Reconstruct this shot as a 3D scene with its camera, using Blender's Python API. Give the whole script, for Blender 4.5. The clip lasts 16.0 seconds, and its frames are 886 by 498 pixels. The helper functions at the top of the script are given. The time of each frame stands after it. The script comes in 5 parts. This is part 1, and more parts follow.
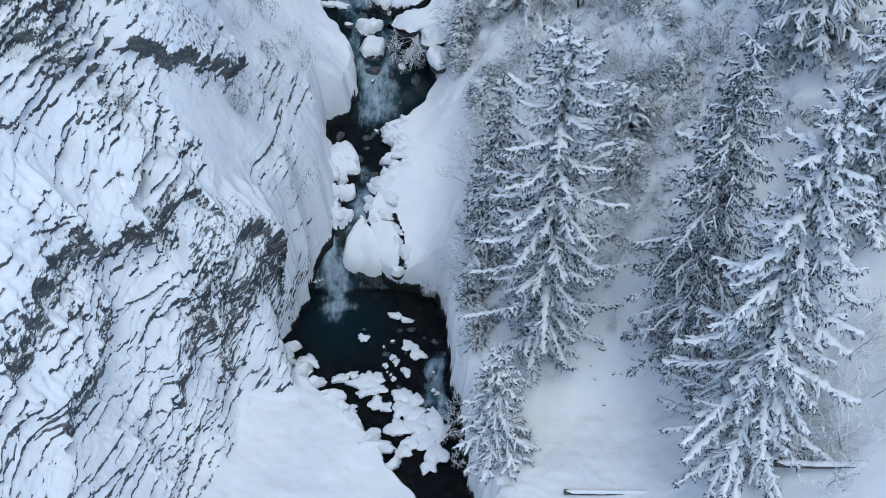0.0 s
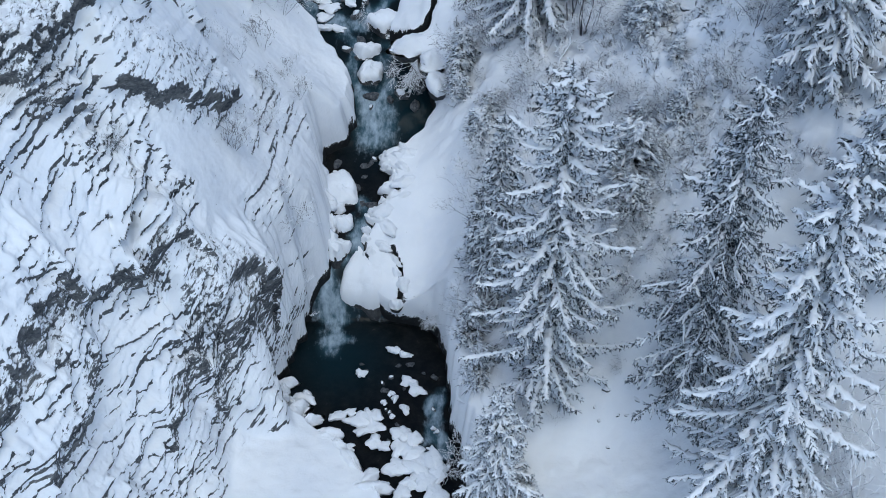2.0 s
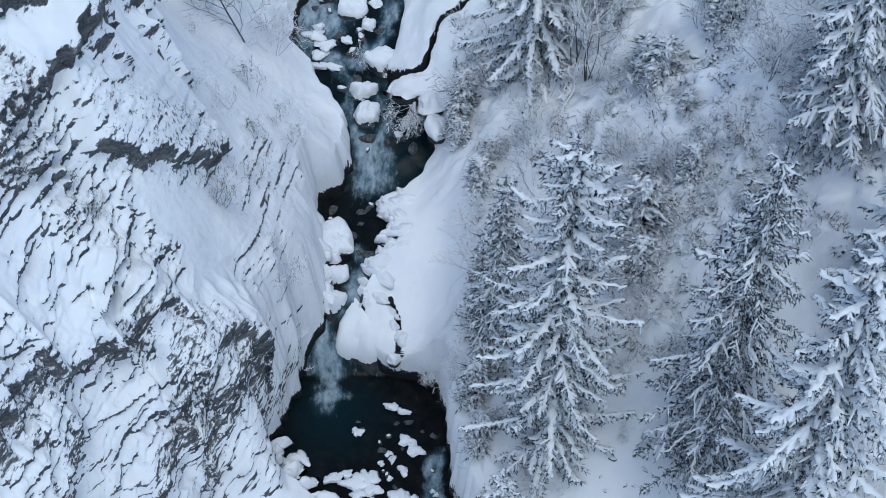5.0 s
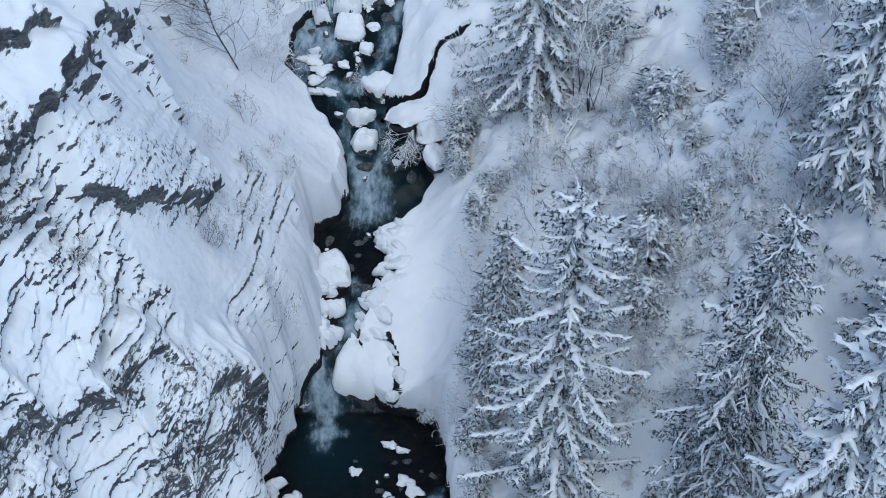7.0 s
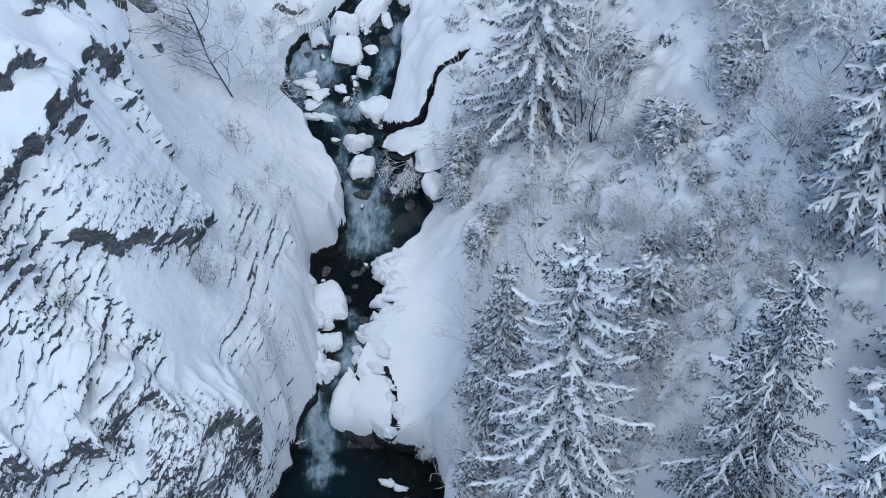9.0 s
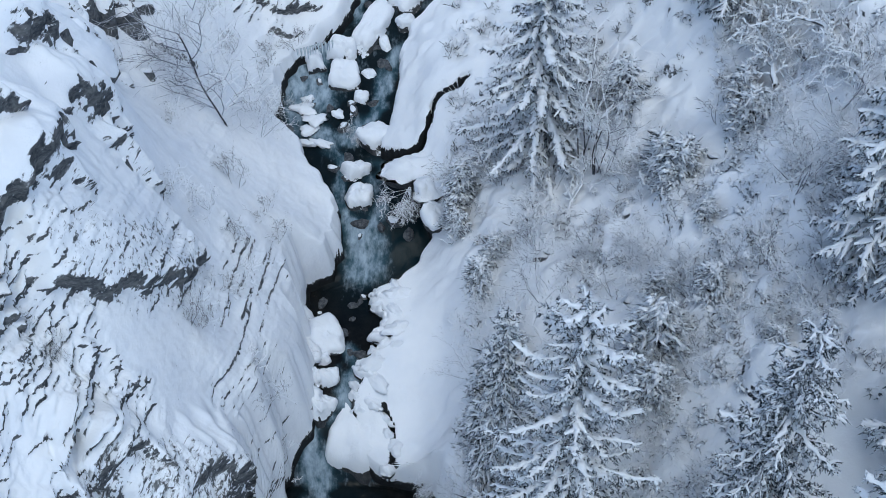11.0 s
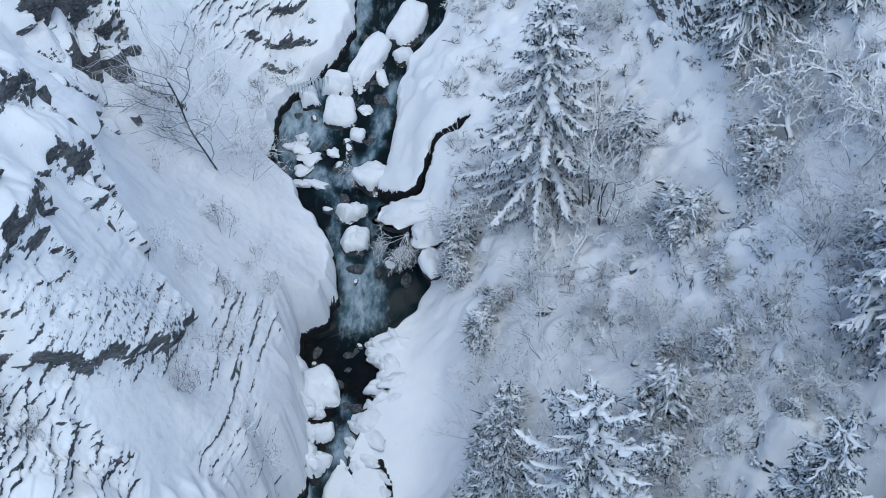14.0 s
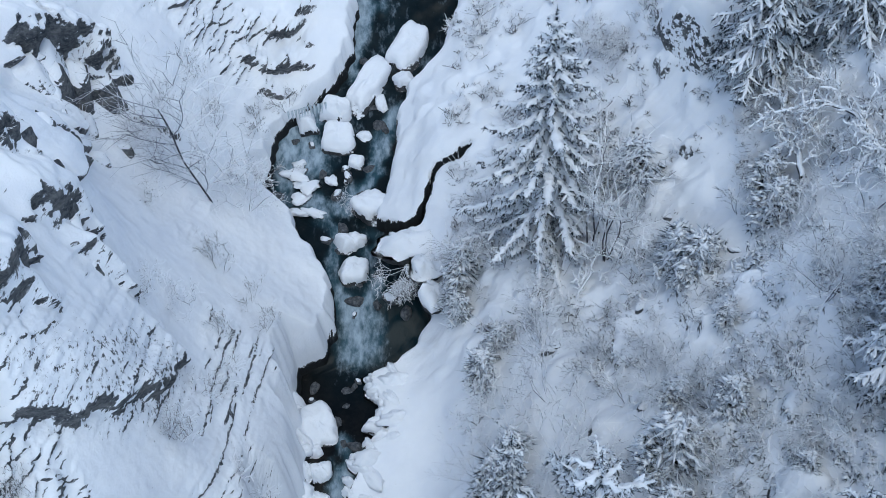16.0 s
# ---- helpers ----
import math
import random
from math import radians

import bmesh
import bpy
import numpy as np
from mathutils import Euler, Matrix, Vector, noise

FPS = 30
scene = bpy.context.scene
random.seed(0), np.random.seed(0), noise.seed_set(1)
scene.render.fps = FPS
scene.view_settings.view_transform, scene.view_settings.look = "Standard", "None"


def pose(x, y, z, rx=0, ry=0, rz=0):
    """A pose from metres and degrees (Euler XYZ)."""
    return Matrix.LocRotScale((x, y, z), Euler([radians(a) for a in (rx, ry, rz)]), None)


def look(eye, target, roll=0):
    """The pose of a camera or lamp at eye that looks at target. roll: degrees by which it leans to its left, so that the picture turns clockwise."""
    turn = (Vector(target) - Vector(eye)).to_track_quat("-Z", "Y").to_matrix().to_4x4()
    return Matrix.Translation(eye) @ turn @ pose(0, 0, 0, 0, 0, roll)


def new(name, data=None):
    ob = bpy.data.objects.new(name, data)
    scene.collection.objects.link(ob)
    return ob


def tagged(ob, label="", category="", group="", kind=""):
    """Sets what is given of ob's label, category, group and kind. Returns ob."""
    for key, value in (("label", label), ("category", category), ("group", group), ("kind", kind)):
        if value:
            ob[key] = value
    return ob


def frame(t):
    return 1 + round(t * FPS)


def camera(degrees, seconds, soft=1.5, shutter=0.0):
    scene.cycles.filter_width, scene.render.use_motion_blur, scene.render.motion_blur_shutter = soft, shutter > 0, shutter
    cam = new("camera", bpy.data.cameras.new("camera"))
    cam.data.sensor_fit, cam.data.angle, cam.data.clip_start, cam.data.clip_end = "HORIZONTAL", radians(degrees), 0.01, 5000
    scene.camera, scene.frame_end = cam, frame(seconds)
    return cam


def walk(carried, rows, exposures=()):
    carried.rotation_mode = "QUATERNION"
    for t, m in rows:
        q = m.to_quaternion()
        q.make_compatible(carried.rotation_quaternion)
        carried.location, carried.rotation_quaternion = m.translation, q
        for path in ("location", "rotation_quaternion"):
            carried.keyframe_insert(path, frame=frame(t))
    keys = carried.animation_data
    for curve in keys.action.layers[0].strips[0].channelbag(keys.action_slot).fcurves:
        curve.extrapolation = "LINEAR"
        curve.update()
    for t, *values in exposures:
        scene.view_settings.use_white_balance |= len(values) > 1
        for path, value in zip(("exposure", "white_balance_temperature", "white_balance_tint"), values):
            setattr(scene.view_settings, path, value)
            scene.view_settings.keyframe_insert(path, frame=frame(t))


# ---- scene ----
cam = camera(38.5, 16.0, soft=0.85)
TILT = 43.1   # the lens looks 46.9 degrees down from level
# seconds, eye, and small turns: yaw to the left, pitch up, lean to the left
ROWS = [
    (0, -0.000, 0.000, 55.008, -0.000, 0.000, 0.000),
    (0.5, 0.012, 0.635, 55.044, 0.004, -0.059, -0.021),
    (1, 0.025, 1.284, 55.086, 0.006, -0.088, -0.040),
    (1.5, 0.037, 1.941, 55.125, 0.012, -0.144, -0.052),
    (2, 0.048, 2.614, 55.165, 0.020, -0.179, -0.066),
    (2.5, 0.062, 3.292, 55.201, 0.035, -0.228, -0.087),
    (3, 0.082, 3.979, 55.237, 0.048, -0.256, -0.108),
    (3.5, 0.109, 4.661, 55.266, 0.066, -0.310, -0.125),
    (4, 0.141, 5.338, 55.292, 0.083, -0.368, -0.144),
    (6.5, 0.320, 8.719, 55.409, 0.189, -0.593, -0.250),
    (7, 0.356, 9.365, 55.436, 0.208, -0.667, -0.262),
    (7.5, 0.393, 9.993, 55.472, 0.224, -0.708, -0.270),
    (8, 0.428, 10.601, 55.504, 0.244, -0.764, -0.278),
    (8.5, 0.460, 11.205, 55.531, 0.264, -0.796, -0.283),
    (9, 0.488, 11.799, 55.549, 0.274, -0.850, -0.288),
    (9.5, 0.508, 12.399, 55.564, 0.285, -0.882, -0.290),
    (12, 0.560, 15.406, 55.609, 0.282, -1.085, -0.331),
    (12.5, 0.575, 16.018, 55.604, 0.286, -1.130, -0.339),
    (13, 0.595, 16.640, 55.594, 0.295, -1.160, -0.343),
    (13.5, 0.621, 17.260, 55.578, 0.312, -1.214, -0.347),
    (14, 0.649, 17.879, 55.564, 0.339, -1.243, -0.356),
    (14.5, 0.677, 18.485, 55.550, 0.374, -1.292, -0.369),
    (15, 0.705, 19.092, 55.541, 0.409, -1.318, -0.372),
    (15.5, 0.733, 19.693, 55.532, 0.441, -1.361, -0.367),
    (16, 0.763, 20.300, 55.524, 0.470, -1.385, -0.372),
]
walk(cam, [(t, pose(x, y, z, TILT) @ pose(0, 0, 0, 0, yaw, 0) @ pose(0, 0, 0, pitch, 0, 0) @ pose(0, 0, 0, 0, 0, roll))
           for t, x, y, z, yaw, pitch, roll in ROWS], exposures=[(0.0, 0.74, 6130, 0)])

# ---- light: an overcast winter sky ----
world = bpy.data.worlds.new("overcast_sky")
scene.world = world
world.use_nodes = True
wn, wl = world.node_tree.nodes, world.node_tree.links
sky = wn.new("ShaderNodeTexSky")
sky.sky_type, sky.sun_disc = "NISHITA", False
sky.sun_elevation, sky.sun_rotation = radians(66), radians(165)
sky.air_density, sky.dust_density, sky.ozone_density = 1.0, 1.2, 1.0
wn["Background"].inputs["Strength"].default_value = 0.10
wl.new(sky.outputs["Color"], wn["Background"].inputs["Color"])

sun_data = bpy.data.lights.new("sun", "SUN")
sun_data.energy, sun_data.angle, sun_data.color = 0.6, radians(40), (1.0, 0.97, 0.93)
sun = new("sun", sun_data)
sun.matrix_world = look((6, 18, 68), (-2, 45, 0))

# ---- materials ----
def material(name, roughness=0.6, specular=0.3):
    m = bpy.data.materials.new(name)
    m.use_nodes = True
    p = m.node_tree.nodes["Principled BSDF"]
    p.inputs["Roughness"].default_value = roughness
    p.inputs["Specular IOR Level"].default_value = specular
    return m, m.node_tree.nodes, m.node_tree.links, p


def noise_node(n, l, scale, detail=4.0, coord="Object", stretch=None, rough=0.55, turn=None):
    c = n.new("ShaderNodeTexCoord")
    out = c.outputs[coord]
    if stretch:
        mp = n.new("ShaderNodeMapping")
        mp.inputs["Scale"].default_value = stretch
        if turn:
            mp.inputs["Rotation"].default_value = [radians(a) for a in turn]
        l.new(out, mp.inputs["Vector"])
        out = mp.outputs["Vector"]
    t = n.new("ShaderNodeTexNoise")
    t.inputs["Scale"].default_value, t.inputs["Detail"].default_value, t.inputs["Roughness"].default_value = scale, detail, rough
    l.new(out, t.inputs["Vector"])
    return t.outputs["Fac"]


def ramp(n, l, fac, *stops):
    r = n.new("ShaderNodeValToRGB")
    e = r.color_ramp.elements
    while len(e) < len(stops):
        e.new(0.5)
    for k, (at, col) in zip(e, stops):
        k.position, k.color = at, (*col, 1) if len(col) == 3 else col
    l.new(fac, r.inputs["Fac"])
    return r.outputs["Color"]


def mixed(n, l, fac, a, b):
    m = n.new("ShaderNodeMix")
    m.data_type = "RGBA"
    for sock, v in ((m.inputs["Factor"], fac), (m.inputs["A"], a), (m.inputs["B"], b)):
        if isinstance(v, (tuple, float, int)):
            sock.default_value = (*v, 1) if isinstance(v, tuple) else v
        else:
            l.new(v, sock)
    return m.outputs["Result"]


def mathed(n, l, op, a, b=0.0, c=0.0):
    m = n.new("ShaderNodeMath")
    m.operation = op
    for sock, v in zip(m.inputs, (a, b, c)):
        if isinstance(v, (float, int)):
            sock.default_value = v
        else:
            l.new(v, sock)
    return m.outputs["Value"]


def bump(n, l, p, height, strength, distance):
    b = n.new("ShaderNodeBump")
    b.inputs["Strength"].default_value, b.inputs["Distance"].default_value = strength, distance
    l.new(height, b.inputs["Height"])
    l.new(b.outputs["Normal"], p.inputs["Normal"])
    return b


def facing_up(n, l):
    g = n.new("ShaderNodeNewGeometry")
    s = n.new("ShaderNodeSeparateXYZ")
    l.new(g.outputs["Normal"], s.inputs["Vector"])
    return s.outputs["Z"]


def step_up(n, l, value, low, high):
    m = n.new("ShaderNodeMapRange")
    m.interpolation_type = "SMOOTHSTEP"
    m.inputs["From Min"].default_value, m.inputs["From Max"].default_value = low, high
    l.new(value, m.inputs["Value"])
    return m.outputs["Result"]


SNOW_A, SNOW_B = (0.86, 0.88, 0.92), (0.78, 0.81, 0.87)


def snow_colour(n, l):
    return ramp(n, l, noise_node(n, l, 0.35, 5), (0.35, SNOW_B), (0.62, SNOW_A))


def rock_colour(n, l):
    a = ramp(n, l, noise_node(n, l, 0.7, 6, stretch=(1, 1, 2.5)), (0.34, (0.030, 0.036, 0.046)), (0.50, (0.085, 0.092, 0.104)), (0.68, (0.225, 0.222, 0.218)))
    b = ramp(n, l, noise_node(n, l, 6.0, 5, rough=0.65), (0.40, (0.018, 0.022, 0.029)), (0.66, (0.20, 0.205, 0.21)))
    return mixed(n, l, 0.5, a, b)


def bedded(n, l, scale, detail, long, rough=0.6):
    """Noise drawn out along the beds of the rock."""
    c, mp, t = n.new("ShaderNodeTexCoord"), n.new("ShaderNodeMapping"), n.new("ShaderNodeTexNoise")
    mp.vector_type = "TEXTURE"
    mp.inputs["Rotation"].default_value = (0, radians(-37), radians(54))
    mp.inputs["Scale"].default_value = (long, 1, 1)
    t.inputs["Scale"].default_value, t.inputs["Detail"].default_value, t.inputs["Roughness"].default_value = scale, detail, rough
    l.new(c.outputs["Object"], mp.inputs["Vector"])
    l.new(mp.outputs["Vector"], t.inputs["Vector"])
    return t.outputs["Fac"]


def snowy_rock(name, at, soft, coarse, fine, long=3.0, wet_shade=0.0):
    """Rock that shows, broken up by clinging snow, where the surface is too steep to hold it."""
    m, n, l, p = material(name, 0.75, 0.25)
    up = facing_up(n, l)
    a = mathed(n, l, "MULTIPLY_ADD", bedded(n, l, 0.8, 5, long), coarse, -coarse / 2)
    b = mathed(n, l, "MULTIPLY_ADD", bedded(n, l, 4.8, 6, long * 0.9, 0.64), fine, -fine / 2)
    kept = mathed(n, l, "ADD", mathed(n, l, "ADD", up, a), b)
    held = step_up(n, l, kept, at - soft, at + soft)
    l.new(mixed(n, l, held, mixed(n, l, wet_shade, rock_colour(n, l), (0.015, 0.017, 0.020)), snow_colour(n, l)), p.inputs["Base Color"])
    h = mathed(n, l, "ADD", noise_node(n, l, 2.2, 6), mathed(n, l, "MULTIPLY", noise_node(n, l, 12.0, 3), 0.25))
    bump(n, l, p, h, 0.25, 0.08)
    return m


# the slopes: rock where the attribute "bare" says so, its edges frayed and its ledges dusted with clinging snow
ground_mat, n, l, p = material("snow_over_rock", 0.75, 0.25)
bare_at = n.new("ShaderNodeAttribute")
bare_at.attribute_name = "bare"
fray = mathed(n, l, "MULTIPLY_ADD", bedded(n, l, 5.0, 7, 3.2, 0.68), 2.3, -1.17)
shown = step_up(n, l, mathed(n, l, "ADD", bare_at.outputs["Fac"], fray), 0.42, 0.54)
dust = step_up(n, l, mathed(n, l, "MULTIPLY_ADD", facing_up(n, l), 0.25, bedded(n, l, 6.0, 4, 2.4, 0.62)), 0.58, 0.70)

# wet rock at the waterline, plus painted shade under the banks and in clefts
wet_shade_at = n.new("ShaderNodeAttribute")
wet_shade_at.attribute_name = "wet_shade"
dusted = mathed(n, l, "MULTIPLY", dust, mathed(n, l, "SUBTRACT", 1.0, wet_shade_at.outputs["Fac"]))
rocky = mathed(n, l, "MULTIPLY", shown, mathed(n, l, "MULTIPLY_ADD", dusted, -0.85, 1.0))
stone_colour = mixed(n, l, wet_shade_at.outputs["Fac"], rock_colour(n, l), (0.012, 0.014, 0.016))
l.new(mixed(n, l, rocky, snow_colour(n, l), stone_colour), p.inputs["Base Color"])
h = mathed(n, l, "ADD", noise_node(n, l, 2.2, 6), mathed(n, l, "MULTIPLY", noise_node(n, l, 12.0, 3), 0.25))
bump(n, l, p, h, 0.5, 0.10)

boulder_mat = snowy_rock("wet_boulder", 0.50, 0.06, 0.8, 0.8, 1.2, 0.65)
dusted_mat = snowy_rock("snow_dusted_rock", 0.08, 0.08, 0.7, 2.6, 1.6)

# fresh snow on things
snow_mat, n, l, p = material("fresh_snow", 0.7, 0.25)
l.new(snow_colour(n, l), p.inputs["Base Color"])
bump(n, l, p, mathed(n, l, "ADD", noise_node(n, l, 5.0, 5), mathed(n, l, "MULTIPLY", noise_node(n, l, 16.0, 3), 0.5)), 0.45, 0.08)

# frosted needles
needle_mat, n, l, p = material("frosted_needles", 0.8, 0.15)
rime = step_up(n, l, mathed(n, l, "MULTIPLY_ADD", noise_node(n, l, 7.0, 4, rough=0.7), 1.25, mathed(n, l, "MULTIPLY", facing_up(n, l), 0.34)), 0.66, 0.94)
green = ramp(n, l, noise_node(n, l, 1.1, 3), (0.3, (0.009, 0.017, 0.025)), (0.7, (0.028, 0.042, 0.053)))
l.new(mixed(n, l, rime, green, (0.60, 0.65, 0.73)), p.inputs["Base Color"])

# bark, and twigs with snow lying on them
bark_mat, n, l, p = material("dark_bark", 0.9, 0.15)
l.new(ramp(n, l, noise_node(n, l, 5.0, 5, stretch=(3, 3, 0.6)), (0.3, (0.036, 0.035, 0.037)), (0.7, (0.115, 0.108, 0.110))), p.inputs["Base Color"])
bump(n, l, p, noise_node(n, l, 9.0, 4, stretch=(3, 3, 0.5)), 0.5, 0.03)

twig_mat, n, l, p = material("snowy_twigs", 0.85, 0.15)
lying = step_up(n, l, mathed(n, l, "MULTIPLY_ADD", noise_node(n, l, 2.5, 4), 0.8, facing_up(n, l)), 0.10, 0.70)
wood = ramp(n, l, noise_node(n, l, 1.4, 4), (0.3, (0.085, 0.092, 0.120)), (0.7, (0.22, 0.23, 0.285)))
l.new(mixed(n, l, lying, wood, (0.86, 0.88, 0.92)), p.inputs["Base Color"])

# thicker stems: dark wood with a line of snow
bark_twig_mat, n, l, p = material("snow_lined_stems", 0.85, 0.15)
lying = step_up(n, l, mathed(n, l, "MULTIPLY_ADD", noise_node(n, l, 2.0, 4), 0.7, facing_up(n, l)), 0.45, 0.9)
wood = ramp(n, l, noise_node(n, l, 1.4, 4), (0.3, (0.032, 0.033, 0.042)), (0.7, (0.10, 0.10, 0.115)))
l.new(mixed(n, l, lying, wood, (0.80, 0.83, 0.88)), p.inputs["Base Color"])

# stream water, clear and dark over a stony bed, white where it falls
water_mat, n, l, p = material("stream_water", 0.2, 0.10)
at = n.new("ShaderNodeAttribute")
at.attribute_name = "foam"
streak = noise_node(n, l, 1.8, 6, stretch=(1.5, 0.75, 0.8), rough=0.64)
swirl = noise_node(n, l, 0.55, 4, stretch=(1.5, 0.8, 1.0))
mix_n = mathed(n, l, "MULTIPLY_ADD", streak, 1.8, mathed(n, l, "MULTIPLY", swirl, 0.9))
froth = step_up(n, l, mathed(n, l, "ADD", mix_n, mathed(n, l, "ADD", at.outputs["Fac"], -1.76)), 0.0, 0.95)
# deep water, and the shade of one corner painted in the same colour
depth_shade = n.new("ShaderNodeAttribute")
depth_shade.attribute_name = "depth_shade"
bed_stones = ramp(n, l, noise_node(n, l, 1.7, 7, rough=0.7), (0.42, (0.0025, 0.0035, 0.0045)), (0.62, (0.010, 0.010, 0.010)), (0.78, (0.060, 0.053, 0.045)))
body = mixed(n, l, depth_shade.outputs["Fac"], bed_stones, (0.003, 0.014, 0.020))
body = mixed(n, l, step_up(n, l, mathed(n, l, "MULTIPLY_ADD", swirl, 0.4, at.outputs["Fac"]), 0.5, 1.15), body, (0.036, 0.084, 0.112))       # air in the swift water
l.new(mixed(n, l, froth, body, (0.36, 0.44, 0.52)), p.inputs["Base Color"])
l.new(mathed(n, l, "MULTIPLY_ADD", froth, 0.4, 0.28), p.inputs["Roughness"])
bump(n, l, p, mathed(n, l, "ADD", noise_node(n, l, 2.4, 5, stretch=(1.4, 0.8, 1)), froth), 0.2, 0.12)

ice_mat, n, l, p = material("ice", 0.15, 0.5)
l.new(ramp(n, l, noise_node(n, l, 3.0, 3), (0.3, (0.50, 0.58, 0.64)), (0.7, (0.72, 0.78, 0.83))), p.inputs["Base Color"])

bare_rock_mat, n, l, p = material("dark_rock", 0.8, 0.25)
l.new(rock_colour(n, l), p.inputs["Base Color"])
bump(n, l, p, noise_node(n, l, 6.0, 5), 0.5, 0.05)

# ---- the lie of the land ----
def hash2(ix, iy, seed):
    h = (ix.astype(np.int64) * 374761393 + iy.astype(np.int64) * 668265263 + seed * 1442695041) & 0xFFFFFFFF
    h = ((h ^ (h >> 13)) * 1274126177) & 0xFFFFFFFF
    return ((h ^ (h >> 16)) & 0xFFFFFF) / float(0xFFFFFF)


def vnoise(x, y, seed=0):
    """Smooth value noise, -1 to 1."""
    x, y = np.asarray(x, float), np.asarray(y, float)
    ix, iy = np.floor(x), np.floor(y)
    u, v = x - ix, y - iy
    u, v = u * u * u * (u * (6 * u - 15) + 10), v * v * v * (v * (6 * v - 15) + 10)
    a, b = hash2(ix, iy, seed), hash2(ix + 1, iy, seed)
    c, d = hash2(ix, iy + 1, seed), hash2(ix + 1, iy + 1, seed)
    return 2 * ((a * (1 - u) + b * u) * (1 - v) + (c * (1 - u) + d * u) * v) - 1


def fbm(x, y, octaves=4, seed=0):
    total, gain = 0.0, 1.0
    for o in range(octaves):
        total = total + gain * vnoise(x * 2 ** o + 17.3 * o, y * 2 ** o - 9.1 * o, seed + o)
        gain *= 0.5
    return total / 1.6


def smooth(a, b, x):
    s = np.clip((x - a) / (b - a), 0, 1)
    return s * s * (3 - 2 * s)


def pchip_slopes(xs, ys):
    h = np.diff(xs)
    d = np.diff(ys, axis=0) / h.reshape(-1, *([1] * (ys.ndim - 1)))
    m = np.zeros_like(ys)
    m[0], m[-1] = d[0], d[-1]
    a, b = d[:-1], d[1:]
    m[1:-1] = np.where(a * b > 0, 2 * a * b / np.where(np.abs(a + b) < 1e-9, 1, a + b), 0)
    return m


def curve(stations):
    xs, ys = np.array(stations, float).T
    return lambda x: np.interp(x, xs, ys)


# the stream: its level and its two banks, by y
water_level = curve([(0, -2), (38, -0.3), (44, 0), (48.5, 0), (49.4, 1.5), (51.5, 3.4), (53.2, 3.9), (58, 4.0), (59.5, 4.6),
                     (61.5, 5.6), (64, 6.2), (67, 6.8), (70, 7.6), (74, 9.0), (78, 10.5), (84, 13), (110, 24)])
bank_left = curve([(0, 8), (28, 2.2), (35.2, -1.5), (36.2, -2.4), (38, -3.7), (40, -5.4), (41.5, -6.6), (42.3, -7.9), (43.0, -8.2),
                   (44.1, -7.9), (45.0, -7.45), (46.2, -7.0), (47.5, -6.85), (48.5, -6.8), (50.2, -6.5), (51, -6.1), (53, -6.3), (56.7, -6.8),
                   (57.8, -6.8), (58.4, -5.6), (59.5, -5.2), (61, -5.1), (62.4, -5.5), (64, -6.5), (65.5, -7.3), (66.1, -9.0),
                   (66.8, -9.5), (68.6, -9.0), (70.5, -8.6), (71.5, -7.8), (72.5, -6.7), (73.6, -5.7), (74.6, -5.1), (76, -4.7),
                   (78, -4.4), (110, -3)])
bank_right = curve([(0, 8.5), (28, 3.0), (35.3, 1.2), (41.8, 0.5), (45.2, 0.0), (47.2, -0.3), (47.9, -0.9), (48.5, -3.4), (49.2, -4.4),
                    (51, -4.5), (52.0, -4.2), (52.9, -4.0), (53.8, -3.1), (55.2, -2.8), (56.7, -3.2), (57.5, -3.5), (58.2, -2.2),
                    (58.6, -1.3), (60, -0.6), (61.7, -0.8), (62.8, -1.7), (63.9, -2.9), (65.6, -3.4), (67.2, -3.0), (69.3, -2.5),
                    (71.4, -2.5), (73.2, -1.9), (74, -1.4), (74.6, 0.1), (75.7, 0.7), (77.7, 0.8), (110, 2)])

# cross sections of the two sides: heights at fixed distances from the middle line
LEFT_X = np.array([-60, -40, -28, -22, -18, -16, -14, -12, -10.5, -9, -7.5, -6, -3], float)
RIGHT_X = np.array([-3.5, -1.5, 0, 1, 2.5, 4, 6, 8, 10, 12, 14, 17, 22, 30, 60], float)
left_cuts, right_cuts = [], []


def cut(side, y, *heights):
    side.append((y, heights))


cut(left_cuts, 0, 40, 24, 14, 9, 3, 1.0, 0.3, 0.0, -0.2, -0.4, -0.6, -0.8, -1)
cut(left_cuts, 24, 48, 34, 22, 15, 8, 5, 1.5, 0.4, 0.2, 0.1, 0.0, -0.1, -0.2)
cut(left_cuts, 30, 50, 38, 26, 19, 12, 8, 3.0, 0.9, 0.5, 0.4, 0.3, 0.2, 0.1)
cut(left_cuts, 35, 52, 42, 32, 25, 18.5, 12.6, 5.0, 1.4, 0.6, 0.5, 0.4, 0.3, 0.2)
cut(left_cuts, 38, 54, 44, 35, 28.5, 22, 16.5, 10.8, 5.6, 0.8, 0.6, 0.5, 0.4, 0.3)
cut(left_cuts, 39.9, 55, 45, 36, 29, 24, 19.5, 15, 8.5, 1.6, 0.7, 0.5, 0.4, 0.3)
cut(left_cuts, 41, 56, 46, 37, 30, 25.5, 22, 18.4, 15.4, 10.2, 4.4, 0.6, 0.4, 0.3)
cut(left_cuts, 42.4, 57, 47, 37.5, 31, 26.5, 23.2, 18.8, 16.3, 12.9, 7.4, 1.4, 0.4, 0.3)
cut(left_cuts, 44, 58, 48, 38, 32, 27.5, 24.5, 21.3, 17.6, 14.2, 9.4, 4.6, 3, 2)
